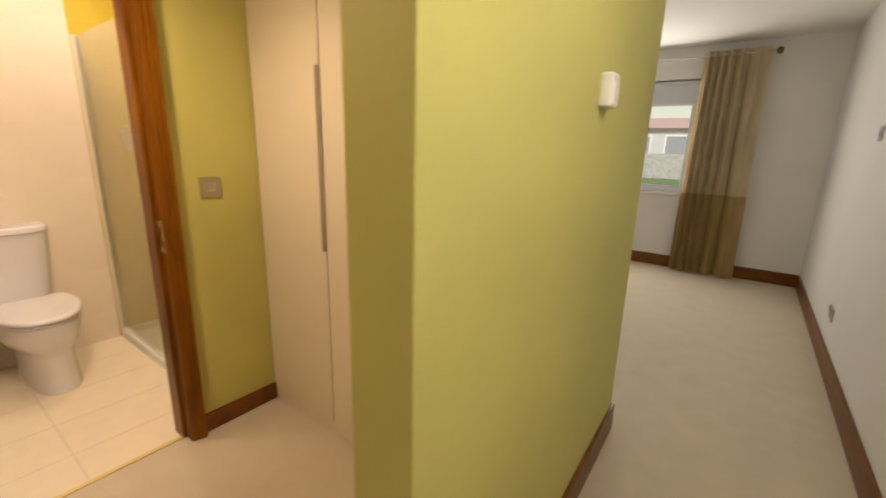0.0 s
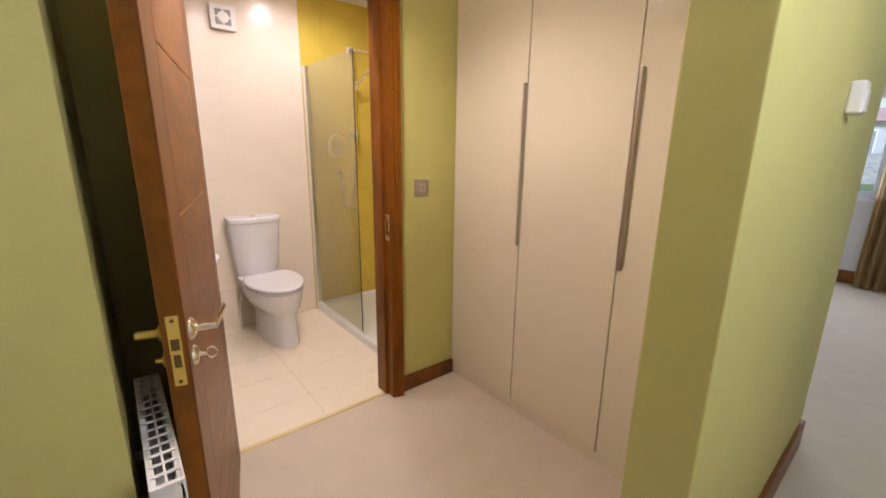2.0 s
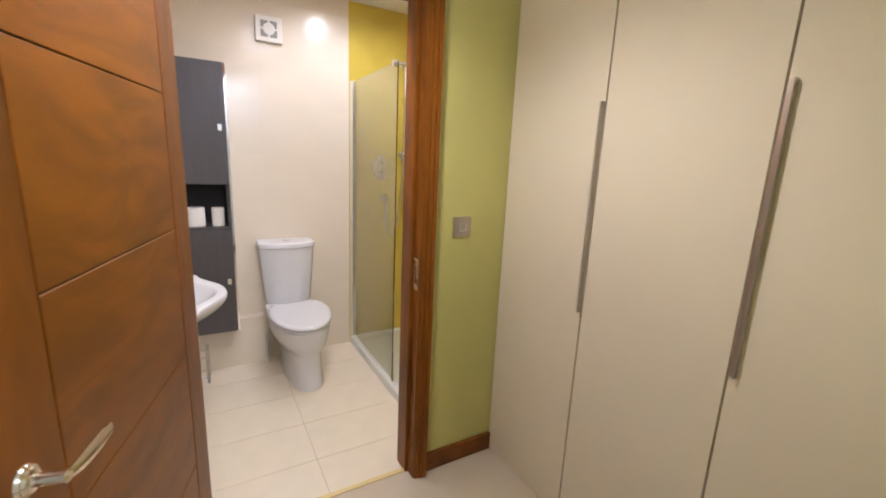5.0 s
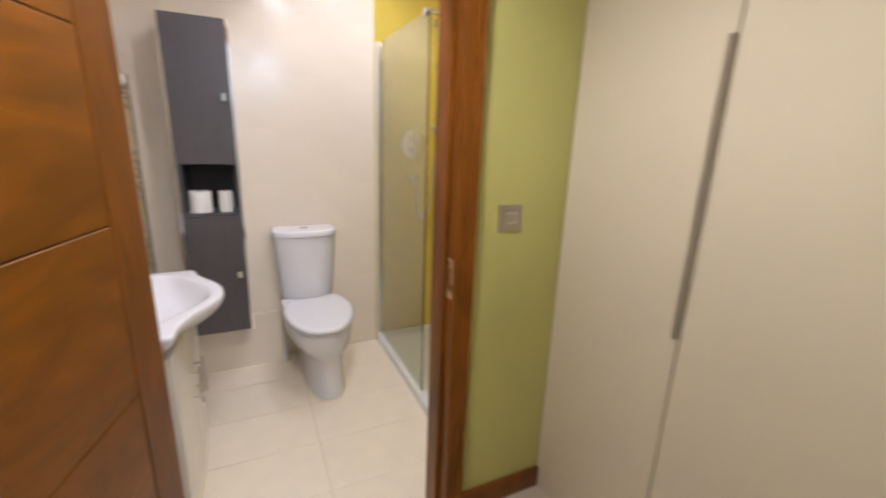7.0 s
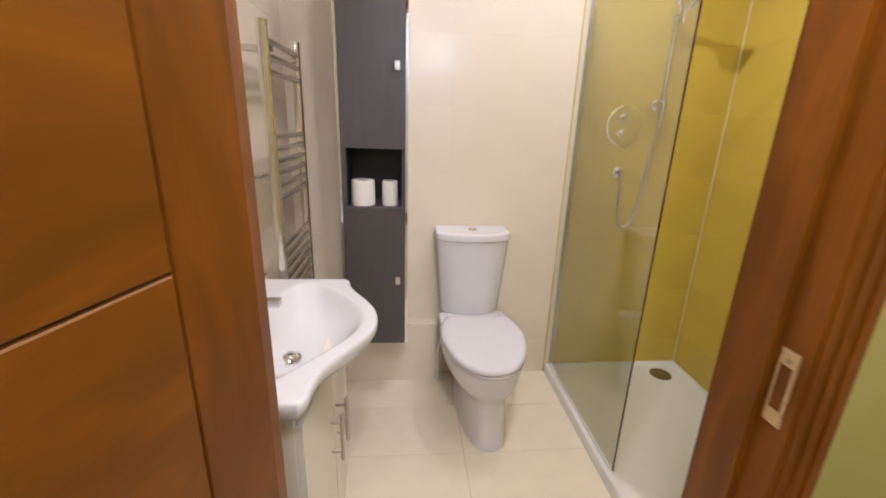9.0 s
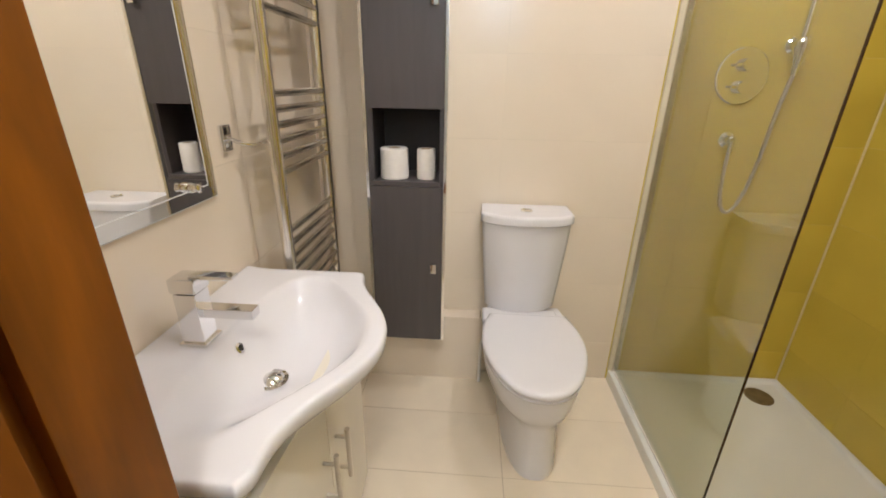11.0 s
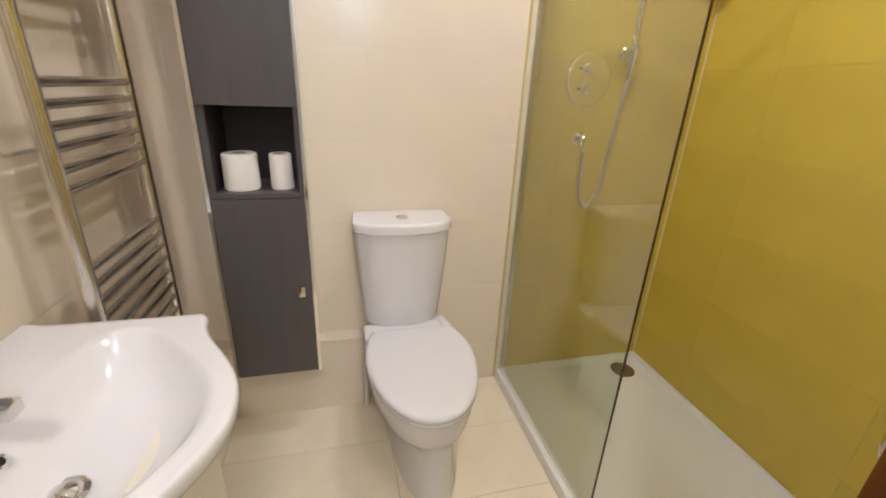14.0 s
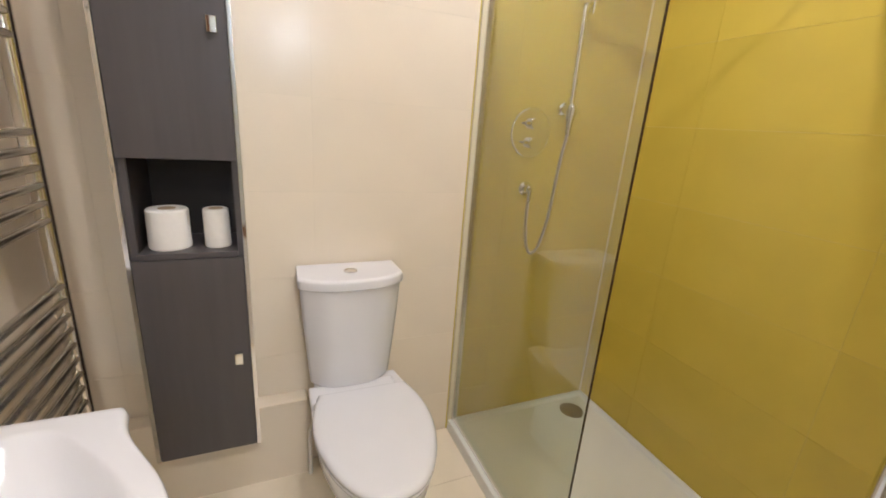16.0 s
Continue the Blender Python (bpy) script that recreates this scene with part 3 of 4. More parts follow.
toilet = thing("toilet", "white ceramic close-coupled toilet with its lid shut", "toilet", at=(-3.0, PY, 0))
T = Matrix.Translation((3.0, -PY, 0))
def on_toilet(name, bm, mat, label="", smooth=50, under=None):
    bm.transform(T)
    return part(name, bm, mat, under or toilet, label, smooth)
rows = [(0.0, -3.18, -2.745, 0.112), (0.03, -3.18, -2.747, 0.110), (0.12, -3.18, -2.757, 0.104), (0.19, -3.18, -2.762, 0.105), (0.225, -3.20, -2.755, 0.113), (0.27, -3.22, -2.722, 0.150),
        (0.32, -3.24, -2.692, 0.170), (0.37, -3.25, -2.679, 0.179), (0.400, -3.26, -2.676, 0.180), (0.404, -3.26, -2.682, 0.176)]
on_toilet("pan", loft(bmesh.new(), [[(x, y, z) for x, y in pan_outline(b, f, w + (0.008 if z > 0.25 else 0.003), mid=PY + (0.046 if z < 0.23 else 0.036 if z < 0.3 else 0.027), waist=0.8 if z > 0.25 else 1.0)] for z, b, f, w in rows]), CERAMIC)
def lid_rings(z0, z1, grow):
    out = []
    for z, d in ((z0, 0.006), (z0 + 0.004, 0.0), ((z0 + z1) / 2, -0.001), (z1 - 0.006, 0.003), (z1 - 0.001, 0.012), (z1, 0.030)):
        out.append([(x, y, z) for x, y in pan_outline(-3.125 + d * 0.5, -2.664 + grow - d, 0.194 + grow - d, square=2.25, mid=PY + 0.027, waist=0.77)])
    return out
on_toilet("seat", loft(bmesh.new(), lid_rings(0.405, 0.421, 0.0)), CERAMIC)
on_toilet("lid", loft(bmesh.new(), lid_rings(0.4225, 0.448, 0.003)), CERAMIC)
on_toilet("hinge_deck", slab(-3.20, -3.10, PY - 0.15, PY + 0.15, 0.395, 0.43, 0.012, 3), CERAMIC)
def cistern_ring(z, w, front, back=-3.315, n=28):
    pts = [(back, PY - w), (back, PY + w)]
    arc = []
    for k in range(n):
        s = 1 - 2 * k / (n - 1)
        bulge = (1 - abs(s) ** 3.2)
        arc.append((front - 0.055 + 0.055 * bulge, PY + w * s))
    return [(x, y, z) for x, y in [(back, PY - w * 0.98), (back, PY + w * 0.98)] + arc]
on_toilet("cistern", loft(bmesh.new(), [cistern_ring(0.425, 0.130, -3.17), cistern_ring(0.44, 0.140, -3.162), cistern_ring(0.55, 0.150, -3.155), cistern_ring(0.70, 0.162, -3.147), cistern_ring(0.803, 0.168, -3.143)]), CERAMIC)
lidc = on_toilet("cistern_lid", loft(bmesh.new(), [cistern_ring(0.804, 0.172, -3.140), cistern_ring(0.808, 0.1745, -3.134), cistern_ring(0.832, 0.1745, -3.134), cistern_ring(0.840, 0.173, -3.140), cistern_ring(0.842, 0.166, -3.15)]), CERAMIC)
button = on_toilet("flush_button", lathe([(0.023, 0), (0.023, 0.004), (0.0205, 0.0055), (0.0185, 0.003)], (-3.225, PY, 0.841)), CHROME, "chrome dual flush button", under=lidc)
for y0, y1 in ((-0.0130, -0.0012), (0.0012, 0.0130)):
    part("push_plate", slab(-3.238, -3.212, PY + y0, PY + y1, 0.842, 0.8475, 0.002), STEEL, button)
on_toilet("waste_pipe", lathe([(0.045, 0), (0.045, 0.13)], (-3.33, PY - 0.02, 0.20), TO_PX), PLASTIC)
on_toilet("valve_pipe", tube(bmesh.new(), [(-3.255, PY - 0.145, 0.0), (-3.255, PY - 0.145, 0.2), (-3.255, PY - 0.11, 0.30)], 0.0075), PLASTIC)

# wall cabinet
cabinet = thing("bathroom_cabinet", "tall anthracite woodgrain wall cabinet with an open niche", "cabinet")
CX0, CX1, CY0, CY1, CZ0, CZ1, N0, N1 = BACK + 0.001, -3.112, -0.124, 0.139, 0.314, 1.873, 0.966, 1.212
F = CX1 - 0.018
part("side", slab(CX0, F, CY0, CY0 + 0.015, CZ0, CZ1), ANTHRACITE, cabinet)
# added thin sheet: puts the niche's shade on its side wall
part("lining", slab(CX0 + 0.009, F, CY0 + 0.0152, CY0 + 0.018, N0 + 0.0003, N1 - 0.0003), SHADEDIN, cabinet)
part("side", slab(CX0, F, CY1 - 0.015, CY1, CZ0, CZ1), ANTHRACITE, cabinet)
# back and shelves take the same painted shade
part("back", slab(CX0, CX0 + 0.008, CY0 + 0.015, CY1 - 0.015, CZ0, CZ1), SHADEDIN, cabinet)
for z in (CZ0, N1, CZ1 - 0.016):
    part("shelf", slab(CX0 + 0.008, F, CY0 + 0.015, CY1 - 0.015, z, z + 0.016), SHADEDIN, cabinet)
part("shelf", slab(CX0 + 0.008, CX1 - 0.001, CY0 + 0.014, CY1 - 0.014, N0 - 0.016, N0, 0.001), ANTHRACITE, cabinet)
for z0, z1, zk in ((CZ0, N0 - 0.018, 0.638), (N1, CZ1, 1.528)):
    d = part("door", slab(F, CX1, CY0 + 0.001, CY1 - 0.001, z0, z1, 0.001), ANTHRACITE, cabinet)
    part("knob", slab(CX1, CX1 + 0.018, 0.096, 0.118, zk - 0.018, zk + 0.018, 0.002), CHROME, d, "square chrome knob")
for y0, y1 in ((CY0 - 0.011, CY0 - 0.0005), (CY1 + 0.0005, CY1 + 0.011)):
    part("edge_trim", slab(F - 0.02, CX1 + 0.002, y0, y1, CZ0, CZ1, 0.001), CHROME, cabinet, "chrome edge strip")
part("edge_trim", slab(CX0, F, CY1, CY1 + 0.002, CZ0, CZ1), CHROME, cabinet)

def toilet_roll(at, r, h, core, label):
    ob = thing("toilet_roll", label, "toilet roll", "rolls in the cabinet niche", at)
    prof = [(core, 0.0), (r - 0.003, 0.0), (r, 0.004), (r * 0.97, h - 0.004), (r * 0.96 - 0.003, h), (core, h), (core - 0.002, h - 0.002)]
    part("paper", lathe(prof, (0, 0, 0), sides=32), PAPER, ob)
    part("core", lathe([(core - 0.003, h - 0.01), (core - 0.001, h - 0.004), (core - 0.0005, h + 0.0006), (core - 0.004, h + 0.0006)], (0, 0, 0), sides=24), CARD, ob)
toilet_roll((-3.185, -0.045, N0), 0.052, 0.108, 0.022, "full white toilet roll standing in the niche")
toilet_roll((-3.180, 0.072, N0), 0.034, 0.108, 0.019, "half-used white toilet roll standing in the niche")

# extractor fan
fan = thing("extractor_fan", "square white plastic extractor fan high on the wall", "extractor fan", at=(BACK, 0.410, 2.13))
part("cover", slab(0, 0.035, -0.075, 0.075, -0.072, 0.072, 0.006), PLASTIC, fan)
part("grille", slab(0.034, 0.037, -0.046, 0.046, -0.046, 0.046, 0.001), GREYPLASTIC, fan)
for k in range(4):
    a = math.pi * k / 2
    bm = slab(0.036, 0.0385, -0.005, 0.005, 0.030, 0.046)
    bm.transform(Matrix.Rotation(a, 4, "X"))
    part("blade", bm, PLASTIC, fan)
part("hub", lathe([(0.034, 0.034), (0.034, 0.041), (0.028, 0.044)], (0, 0, 0), TO_PX), PLASTIC, fan)

# shower
tray = thing("shower_tray", "low white rectangular shower tray", "shower tray")
TX0, TX1, TY0, TY1 = BACK + 0.001, BATHSIDE - 0.011, 0.918, SHOWER_R - 0.001
bm = slab(TX0, TX1, TY0, TY1, -0.005, 0.052)
top = max(bm.faces, key=lambda f: f.calc_center_median().z)
bmesh.ops.inset_region(bm, faces=[top], thickness=0.026)
bmesh.ops.inset_region(bm, faces=[top], thickness=0.012)
bmesh.ops.translate(bm, verts=top.verts, vec=(0, 0, -0.014))
bmesh.ops.bevel(bm, geom=[e for e in bm.edges if e.calc_length() > 0.3], offset=0.003, segments=2, affect="EDGES")
part("tray", bm, ACRYLIC, tray)
w = part("waste", lathe([(0.056, 0.036), (0.056, 0.040), (0.050, 0.042)], (-3.215, 1.535, 0), sides=28), DRAIN, tray, "round chrome shower waste")
part("grate", lathe([(0.040, 0.041), (0.040, 0.0435)], (-3.215, 1.535, 0), sides=28), DRAIN, w)

screen = thing("shower_screen", "clear fixed glass shower screen with a chrome wall profile", "shower screen")
PX1, PZ1 = -2.570, 1.905
part("pane", slab(BACK + 0.012, PX1 - 0.002, GLASS_Y - 0.003, GLASS_Y + 0.003, 0.053, PZ1), GLASS, screen)
part("pane_edge", slab(PX1 - 0.002, PX1, GLASS_Y - 0.003, GLASS_Y + 0.003, 0.053, PZ1), GLASSEDGE, screen, "dark polished glass edge")
part("wall_profile", slab(BACK, BACK + 0.020, GLASS_Y - 0.013, GLASS_Y + 0.010, 0.053, PZ1, 0.002), RAILCHROME, screen)
part("seal", slab(BACK, BACK + 0.012, GLASS_Y - 0.030, GLASS_Y - 0.013, 0.053, PZ1), SEAL, screen, "cream flexible seal strip")
part("bottom_seal", slab(BACK + 0.012, PX1, GLASS_Y - 0.007, GLASS_Y + 0.007, 0.0515, 0.058), PLASTIC, screen)
clamp = part("clamp", slab(PX1 - 0.055, PX1 - 0.025, GLASS_Y - 0.014, GLASS_Y + 0.014, PZ1 - 0.022, PZ1 + 0.012, 0.003), CHROME, screen)
part("brace_bar", tube(bmesh.new(), [(PX1 - 0.04, GLASS_Y, PZ1), (PX1 - 0.04, SHOWER_R, PZ1)], 0.009), CHROME, screen)

shower = thing("shower_valve", "chrome concealed thermostatic shower valve with two levers", "shower valve", at=(BACK, 1.172, 1.332))
bm = bmesh.new()
loft(bm, [[(x, rw * math.cos(2 * math.pi * k / 36), rh * math.sin(2 * math.pi * k / 36)) for k in range(36)] for x, rw, rh in ((0, 0.090, 0.094), (0.006, 0.090, 0.094), (0.010, 0.084, 0.088))])
part("plate", bm, CHROME, shower)
for z in (0.036, -0.036):
    kn = part("knob", lathe([(0.022, 0.008), (0.022, 0.028), (0.018, 0.034)], (0, 0, z), TO_PX, 20), CHROME, shower)
    part("lever", slab(0.020, 0.029, -0.040, 0.040, z - 0.005, z + 0.005, 0.003), CHROME, kn)
hs = thing("hand_shower", "chrome hand shower on a riser rail with a hose", "shower", at=(BACK, 1.31, 1.43))
part("rail", tube(bmesh.new(), [(0.05, 0, 0.0), (0.05, 0, 0.62)], 0.0125), CHROME, hs)
part("rail_foot", lathe([(0.011, -0.095), (0.013, -0.06), (0.021, -0.025), (0.027, -0.008), (0.026, 0.008), (0.018, 0.020), (0.010, 0.024)], (0.055, 0, 0.0), None, 20), CHROME, hs)
for z in (0.0, 0.62):
    part("rail_bracket", lathe([(0.026, 0), (0.026, 0.012), (0.017, 0.02), (0.019, 0.064), (0.012, 0.072)], (0, 0, z), TO_PX, 20), CHROME, hs)
holder = part("slider", slab(0.028, 0.092, -0.02, 0.02, 0.36, 0.40, 0.008), CHROME, hs)
part("handle", tube(bmesh.new(), [(0.085, 0.0, 0.33), (0.095, 0.015, 0.38), (0.13, 0.04, 0.425), (0.18, 0.065, 0.455)], 0.011), CHROME, hs)
head_turn = Matrix.Rotation(radians(150), 4, "Y")
part("shower_head", lathe([(0.012, -0.03), (0.030, -0.012), (0.047, 0.0), (0.047, 0.010), (0.040, 0.013)], (0.205, 0.075, 0.455), head_turn), CHROME, hs)
knots = [(0.055, 0.0, -0.09), (0.050, -0.006, -0.15), (0.046, -0.012, -0.22), (0.042, -0.026, -0.42), (0.040, -0.052, -0.545), (0.040, -0.085, -0.585), (0.040, -0.115, -0.55), (0.040, -0.130, -0.46), (0.040, -0.134, -0.36)]
hose = []
for k in range(len(knots) - 1):
    p0, p1, p2, p3 = (Vector(knots[max(0, min(len(knots) - 1, k + d))]) for d in (-1, 0, 1, 2))
    for step in range(6):
        u = step / 6
        hose.append(0.5 * (2 * p1 + (p2 - p0) * u + (2 * p0 - 5 * p1 + 4 * p2 - p3) * u * u + (3 * p1 - p0 - 3 * p2 + p3) * u ** 3))
hose.append(Vector(knots[-1]))
part("hose", tube(bmesh.new(), hose, 0.0065, 10), STEEL, hs, "ribbed chrome shower hose")
elbow = part("wall_outlet", lathe([(0.028, 0), (0.028, 0.006), (0.016, 0.012), (0.016, 0.040), (0.010, 0.046)], (0, -0.134, -0.316), TO_PX, 18), CHROME, hs)
part("nut", lathe([(0.010, -0.045), (0.011, -0.02), (0.013, 0.0)], (0.040, -0.134, -0.316), None, 12), CHROME, elbow)

single("corner_sealant", slab(BACK, BACK + 0.007, SHOWER_R - 0.007, SHOWER_R, 0.053, BATHTOP, 0.003), material("silicone", (0.72, 0.62, 0.34), 0.5), "pale sealant line in the shower corner", "sealant", "structure")
# towel rail
rail = thing("towel_rail", "tall chrome ladder towel radiator", "towel rail")
RX0, RX1, RY = -3.142, -2.760, LEFT + 0.100
for x in (RX0, RX1):
    part("post", tube(bmesh.new(), [(x, RY, 0.50), (x, RY, 1.60)], 0.0175, 14), RAILCHROME, rail)
for z in (1.550, 1.505, 1.460, 1.262, 1.222, 1.182, 1.142, 1.100, 1.058, 0.890, 0.850, 0.810, 0.770, 0.726, 0.682, 0.638, 0.594, 0.550):
    part("bar", tube(bmesh.new(), [(RX0, RY + 0.004, z), (RX1, RY + 0.004, z)], 0.0105), RAILCHROME, rail)
for x in (RX0 + 0.05, RX1 - 0.05):
    for z in (1.528, 0.590):
        part("bracket", tube(bmesh.new(), [(x, LEFT, z), (x, RY + 0.012, z)], 0.011), RAILCHROME, rail)
for x in (RX0, RX1):
    part("valve", tube(bmesh.new(), [(x, RY, 0.51), (x, RY, 0.44), (x, LEFT, 0.42)], 0.011), RAILCHROME, rail)

# roll holder
holder_t = thing("toilet_roll_holder", "small chrome toilet roll holder with an empty arm", "roll holder")
part("wall_plate", slab(-2.715, -2.675, LEFT, LEFT + 0.014, 1.125, 1.190, 0.006), CHROME, holder_t)
part("arm", tube(bmesh.new(), [(-2.695, LEFT + 0.012, 1.158), (-2.695, LEFT + 0.045, 1.145), (-2.715, LEFT + 0.06, 1.138), (-2.75, LEFT + 0.062, 1.138), (-2.83, LEFT + 0.062, 1.138)], 0.005, 10), CHROME, holder_t)

# mirror
mirror = thing("mirror", "rectangular wall mirror with angled edges and chrome caps", "mirror")
MX0, MX1, MZ0, MZ1 = -2.614, -2.140, 1.034, 1.70
bm = bmesh.new()
loft(bm, [[(MX0 + d, y, MZ0 + d), (MX1 - d, y, MZ0 + d), (MX1 - d, y, MZ1 - d), (MX0 + d, y, MZ1 - d)] for d, y in ((0, LEFT + 0.001), (0, LEFT + 0.0120), (0.030, LEFT + 0.0125))])
part("mirror_glass", bm, MIRROR, mirror, smooth=None)
MD, ML = 0.030, LEFT + 0.0123
for x0, x1, z0, z1 in ((MX0 + MD, MX1 - MD, MZ0 + MD, MZ0 + MD + 0.0022), (MX0 + MD, MX1 - MD, MZ1 - MD - 0.0022, MZ1 - MD), (MX0 + MD, MX0 + MD + 0.0022, MZ0 + MD + 0.0023, MZ1 - MD - 0.0023), (MX1 - MD - 0.0022, MX1 - MD, MZ0 + MD + 0.0023, MZ1 - MD - 0.0023)):
    part("bevel_line", slab(x0, x1, ML, ML + 0.0005, z0, z1), UPVC, mirror, "pale line where the bevel begins")
part("glass_edge", slab(MX0, MX1, LEFT + 0.001, LEFT + 0.0102, MZ0 - 0.003, MZ0 - 0.0003), UPVC, mirror, "pale ground lower edge")
for x in (MX0 + 0.098, MX1 - 0.098):
    for z in (MZ0 + 0.040, MZ1 - 0.040):
        part("cap", lathe([(0.012, 0), (0.012, 0.010), (0.008, 0.020), (0.011, 0.026), (0.006, 0.030)], (x, LEFT + 0.012, z), TO_PY, 16), CHROME, mirror)

# basin and vanity
vanity = thing("vanity_unit", "ivory gloss vanity unit with two doors", "vanity unit")
BX0, BX1, RIM = -2.702, -2.048, 0.800
MID = (BX0 + BX1) / 2
VX0, VX1, VF = BX0 + 0.045, BX1 - 0.045, -0.085
for x in (VX0, VX1 - 0.016):
    part("side", slab(x, x + 0.016, LEFT + 0.001, VF, 0.085, 0.742, 0.001), VANITY, vanity)
part("base", slab(VX0 + 0.016, VX1 - 0.016, LEFT + 0.001, VF, 0.085, 0.101), VANITY, vanity)
part("back", slab(VX0 + 0.016, VX1 - 0.016, LEFT + 0.001, LEFT + 0.009, 0.101, 0.700), VANITY, vanity)
part("plinth", slab(VX0 + 0.01, VX1 - 0.01, LEFT + 0.001, VF - 0.04, 0.0, 0.085), VANITY, vanity)
def bow(x, y_side, y_mid):
    q = min(1, abs(x - MID) / (MID - VX0))
    return y_side + (y_mid - y_side) * (0.5 + 0.5 * math.cos(math.pi * q))
for x0, x1 in ((VX0 + 0.001, MID + 0.028), (MID + 0.032, VX1 - 0.001)):
    bm = bmesh.new()
    n = 14
    ring = [(x0 + (x1 - x0) * k / n, bow(x0 + (x1 - x0) * k / n, VF + 0.018, VF + 0.032)) for k in range(n + 1)] + [(x1, VF), (x0, VF)]
    loft(bm, [[(x, y, z) for x, y in ring] for z in (0.090, 0.704)])
    d = part("door", bm, VANITY, vanity)
    xh = MID + 0.030 + (0.037 if x0 > MID else -0.037)
    yh = bow(xh, VF + 0.018, VF + 0.032)
    h = part("handle", tube(bmesh.new(), [(xh, yh + 0.030, 0.415), (xh, yh + 0.030, 0.560)], 0.006), STEEL, d, "brushed bar handle")
    for z in (0.440, 0.535):
        part("post", tube(bmesh.new(), [(xh, yh - 0.002, z), (xh, yh + 0.030, z)], 0.0045, 10), STEEL, h)

basin = thing("basin", "white ceramic washbasin with a bowed front", "basin")
def front(x):
    dx = abs(x - MID)
    q = min(1, (MID - 0.012 - x) / 0.302) ** 1.2 if x < MID - 0.012 else min(1, (x - MID + 0.012) / 0.285)
    core = -0.048 + 0.112 * (0.5 + 0.5 * math.cos(math.pi * q))
    end = max(0, dx - 0.30) / 0.027
    return core - 0.012 * end * end
def surface(x, y):
    near, far = -0.264, front(x) - 0.034
    ex, ey = (x - MID) / 0.290, (y - (near + far) / 2) / ((far - near) / 2)
    r = (abs(ex) ** 2.5 + abs(ey) ** 2.5) ** (1 / 2.5)
    crisp = 0.5 - 0.5 * ex / max(r, 0.001)
    z = 0.0 if r >= 1.0 else -0.105 * (1 - r ** (2.0 + 1.0 * crisp)) ** (1.75 - 0.72 * crisp)
    back = max(0, (-0.30 - y) / 0.085)
    return RIM + z + 0.006 * min(1, back) ** 2
bm = bmesh.new()
NX, NY = 72, 48
grid = []
for i in range(NX + 1):
    x = BX0 + (BX1 - BX0) * i / NX
    f = front(x)
    grid.append([bm.verts.new((x, LEFT + 0.002 + (f - LEFT - 0.002) * (j / NY), surface(x, LEFT + 0.002 + (f - LEFT - 0.002) * (j / NY)))) for j in range(NY + 1)])
for i in range(NX):
    for j in range(NY):
        bm.faces.new((grid[i][j], grid[i + 1][j], grid[i + 1][j + 1], grid[i][j + 1]))
edge = [grid[0][j] for j in range(NY + 1)] + [grid[i][NY] for i in range(1, NX + 1)] + [grid[NX][j] for j in range(NY - 1, -1, -1)]
previous = edge
for depth, inward in ((0.004, -0.004), (0.012, -0.006), (0.026, -0.004), (0.040, 0.004), (0.058, 0.020), (0.070, 0.038), (0.080, 0.062), (0.088, 0.090), (0.094, 0.125)):
    ring = []
    for v in edge:
        x, y = v.co.x, v.co.y
        gx = (x - MID) / (MID - BX0)
        ring.append(bm.verts.new((x - inward * max(-1, min(1, gx * abs(gx) ** 3)), max(LEFT + 0.002, y - inward * (1.0 if y > -0.15 else 0.0)), RIM - depth)))
    for a, b, c, d in zip(previous, previous[1:], ring[1:], ring):
        bm.faces.new((a, b, c, d))
    previous = ring
part("bowl", bm, CERAMIC, basin, smooth=60)
WX, WY = MID + 0.018, -0.166
wz = surface(WX, WY)
ws = part("waste", lathe([(0.034, 0.000), (0.034, 0.003), (0.026, 0.0045), (0.022, 0.001)], (WX, WY, wz), sides=28), CHROME, basin, "chrome pop-up waste")
part("plug", lathe([(0.018, 0.003), (0.020, 0.006), (0.012, 0.012), (0.002, 0.014)], (WX, WY, wz), Matrix.Rotation(radians(14), 4, "Y"), 20), CHROME, ws)
ov = part("overflow", lathe([(0.012, -0.004), (0.012, 0.003), (0.007, 0.004), (0.006, -0.003)], (MID, -0.235, surface(MID, -0.235)), Matrix.Rotation(radians(-55), 4, "X"), 18), CHROME, basin, "chrome overflow ring")
part("overflow_hole", lathe([(0.0065, 0.0), (0.0065, 0.0045)], (MID, -0.235, surface(MID, -0.235)), Matrix.Rotation(radians(-55), 4, "X"), 14), BLACK, ov)

tap = thing("basin_tap", "square chrome mixer tap with a flat lever", "tap", at=(MID + 0.020, -0.298, RIM + 0.001))
part("base", slab(-0.028, 0.028, -0.028, 0.028, 0, 0.006, 0.001), CHROME, tap)
part("body", slab(-0.022, 0.022, -0.022, 0.022, 0.006, 0.112, 0.002), CHROME, tap)
part("spout", slab(-0.014, 0.014, 0.020, 0.125, 0.060, 0.080, 0.002), CHROME, tap)
part("head", slab(-0.024, 0.024, -0.026, 0.026, 0.114, 0.144, 0.004), CHROME, tap)
part("lever", slab(-0.013, 0.013, 0.010, 0.095, 0.141, 0.149, 0.002), CHROME, tap)

fitting = thing("wall_fitting", "small rounded chrome fitting on the wall beside the door", "wall fitting", at=(-2.017, 0.820, 0.922))
part("body", lathe([(0.017, 0.0), (0.022, 0.006), (0.024, 0.02), (0.024, 0.105), (0.021, 0.126), (0.015, 0.138), (0.005, 0.143)], (0, 0, 0), None, 28), CHROME, fitting)
part("back_plate", slab(0.014, 0.0318, -0.02, 0.02, 0.02, 0.12, 0.003), CHROME, fitting)

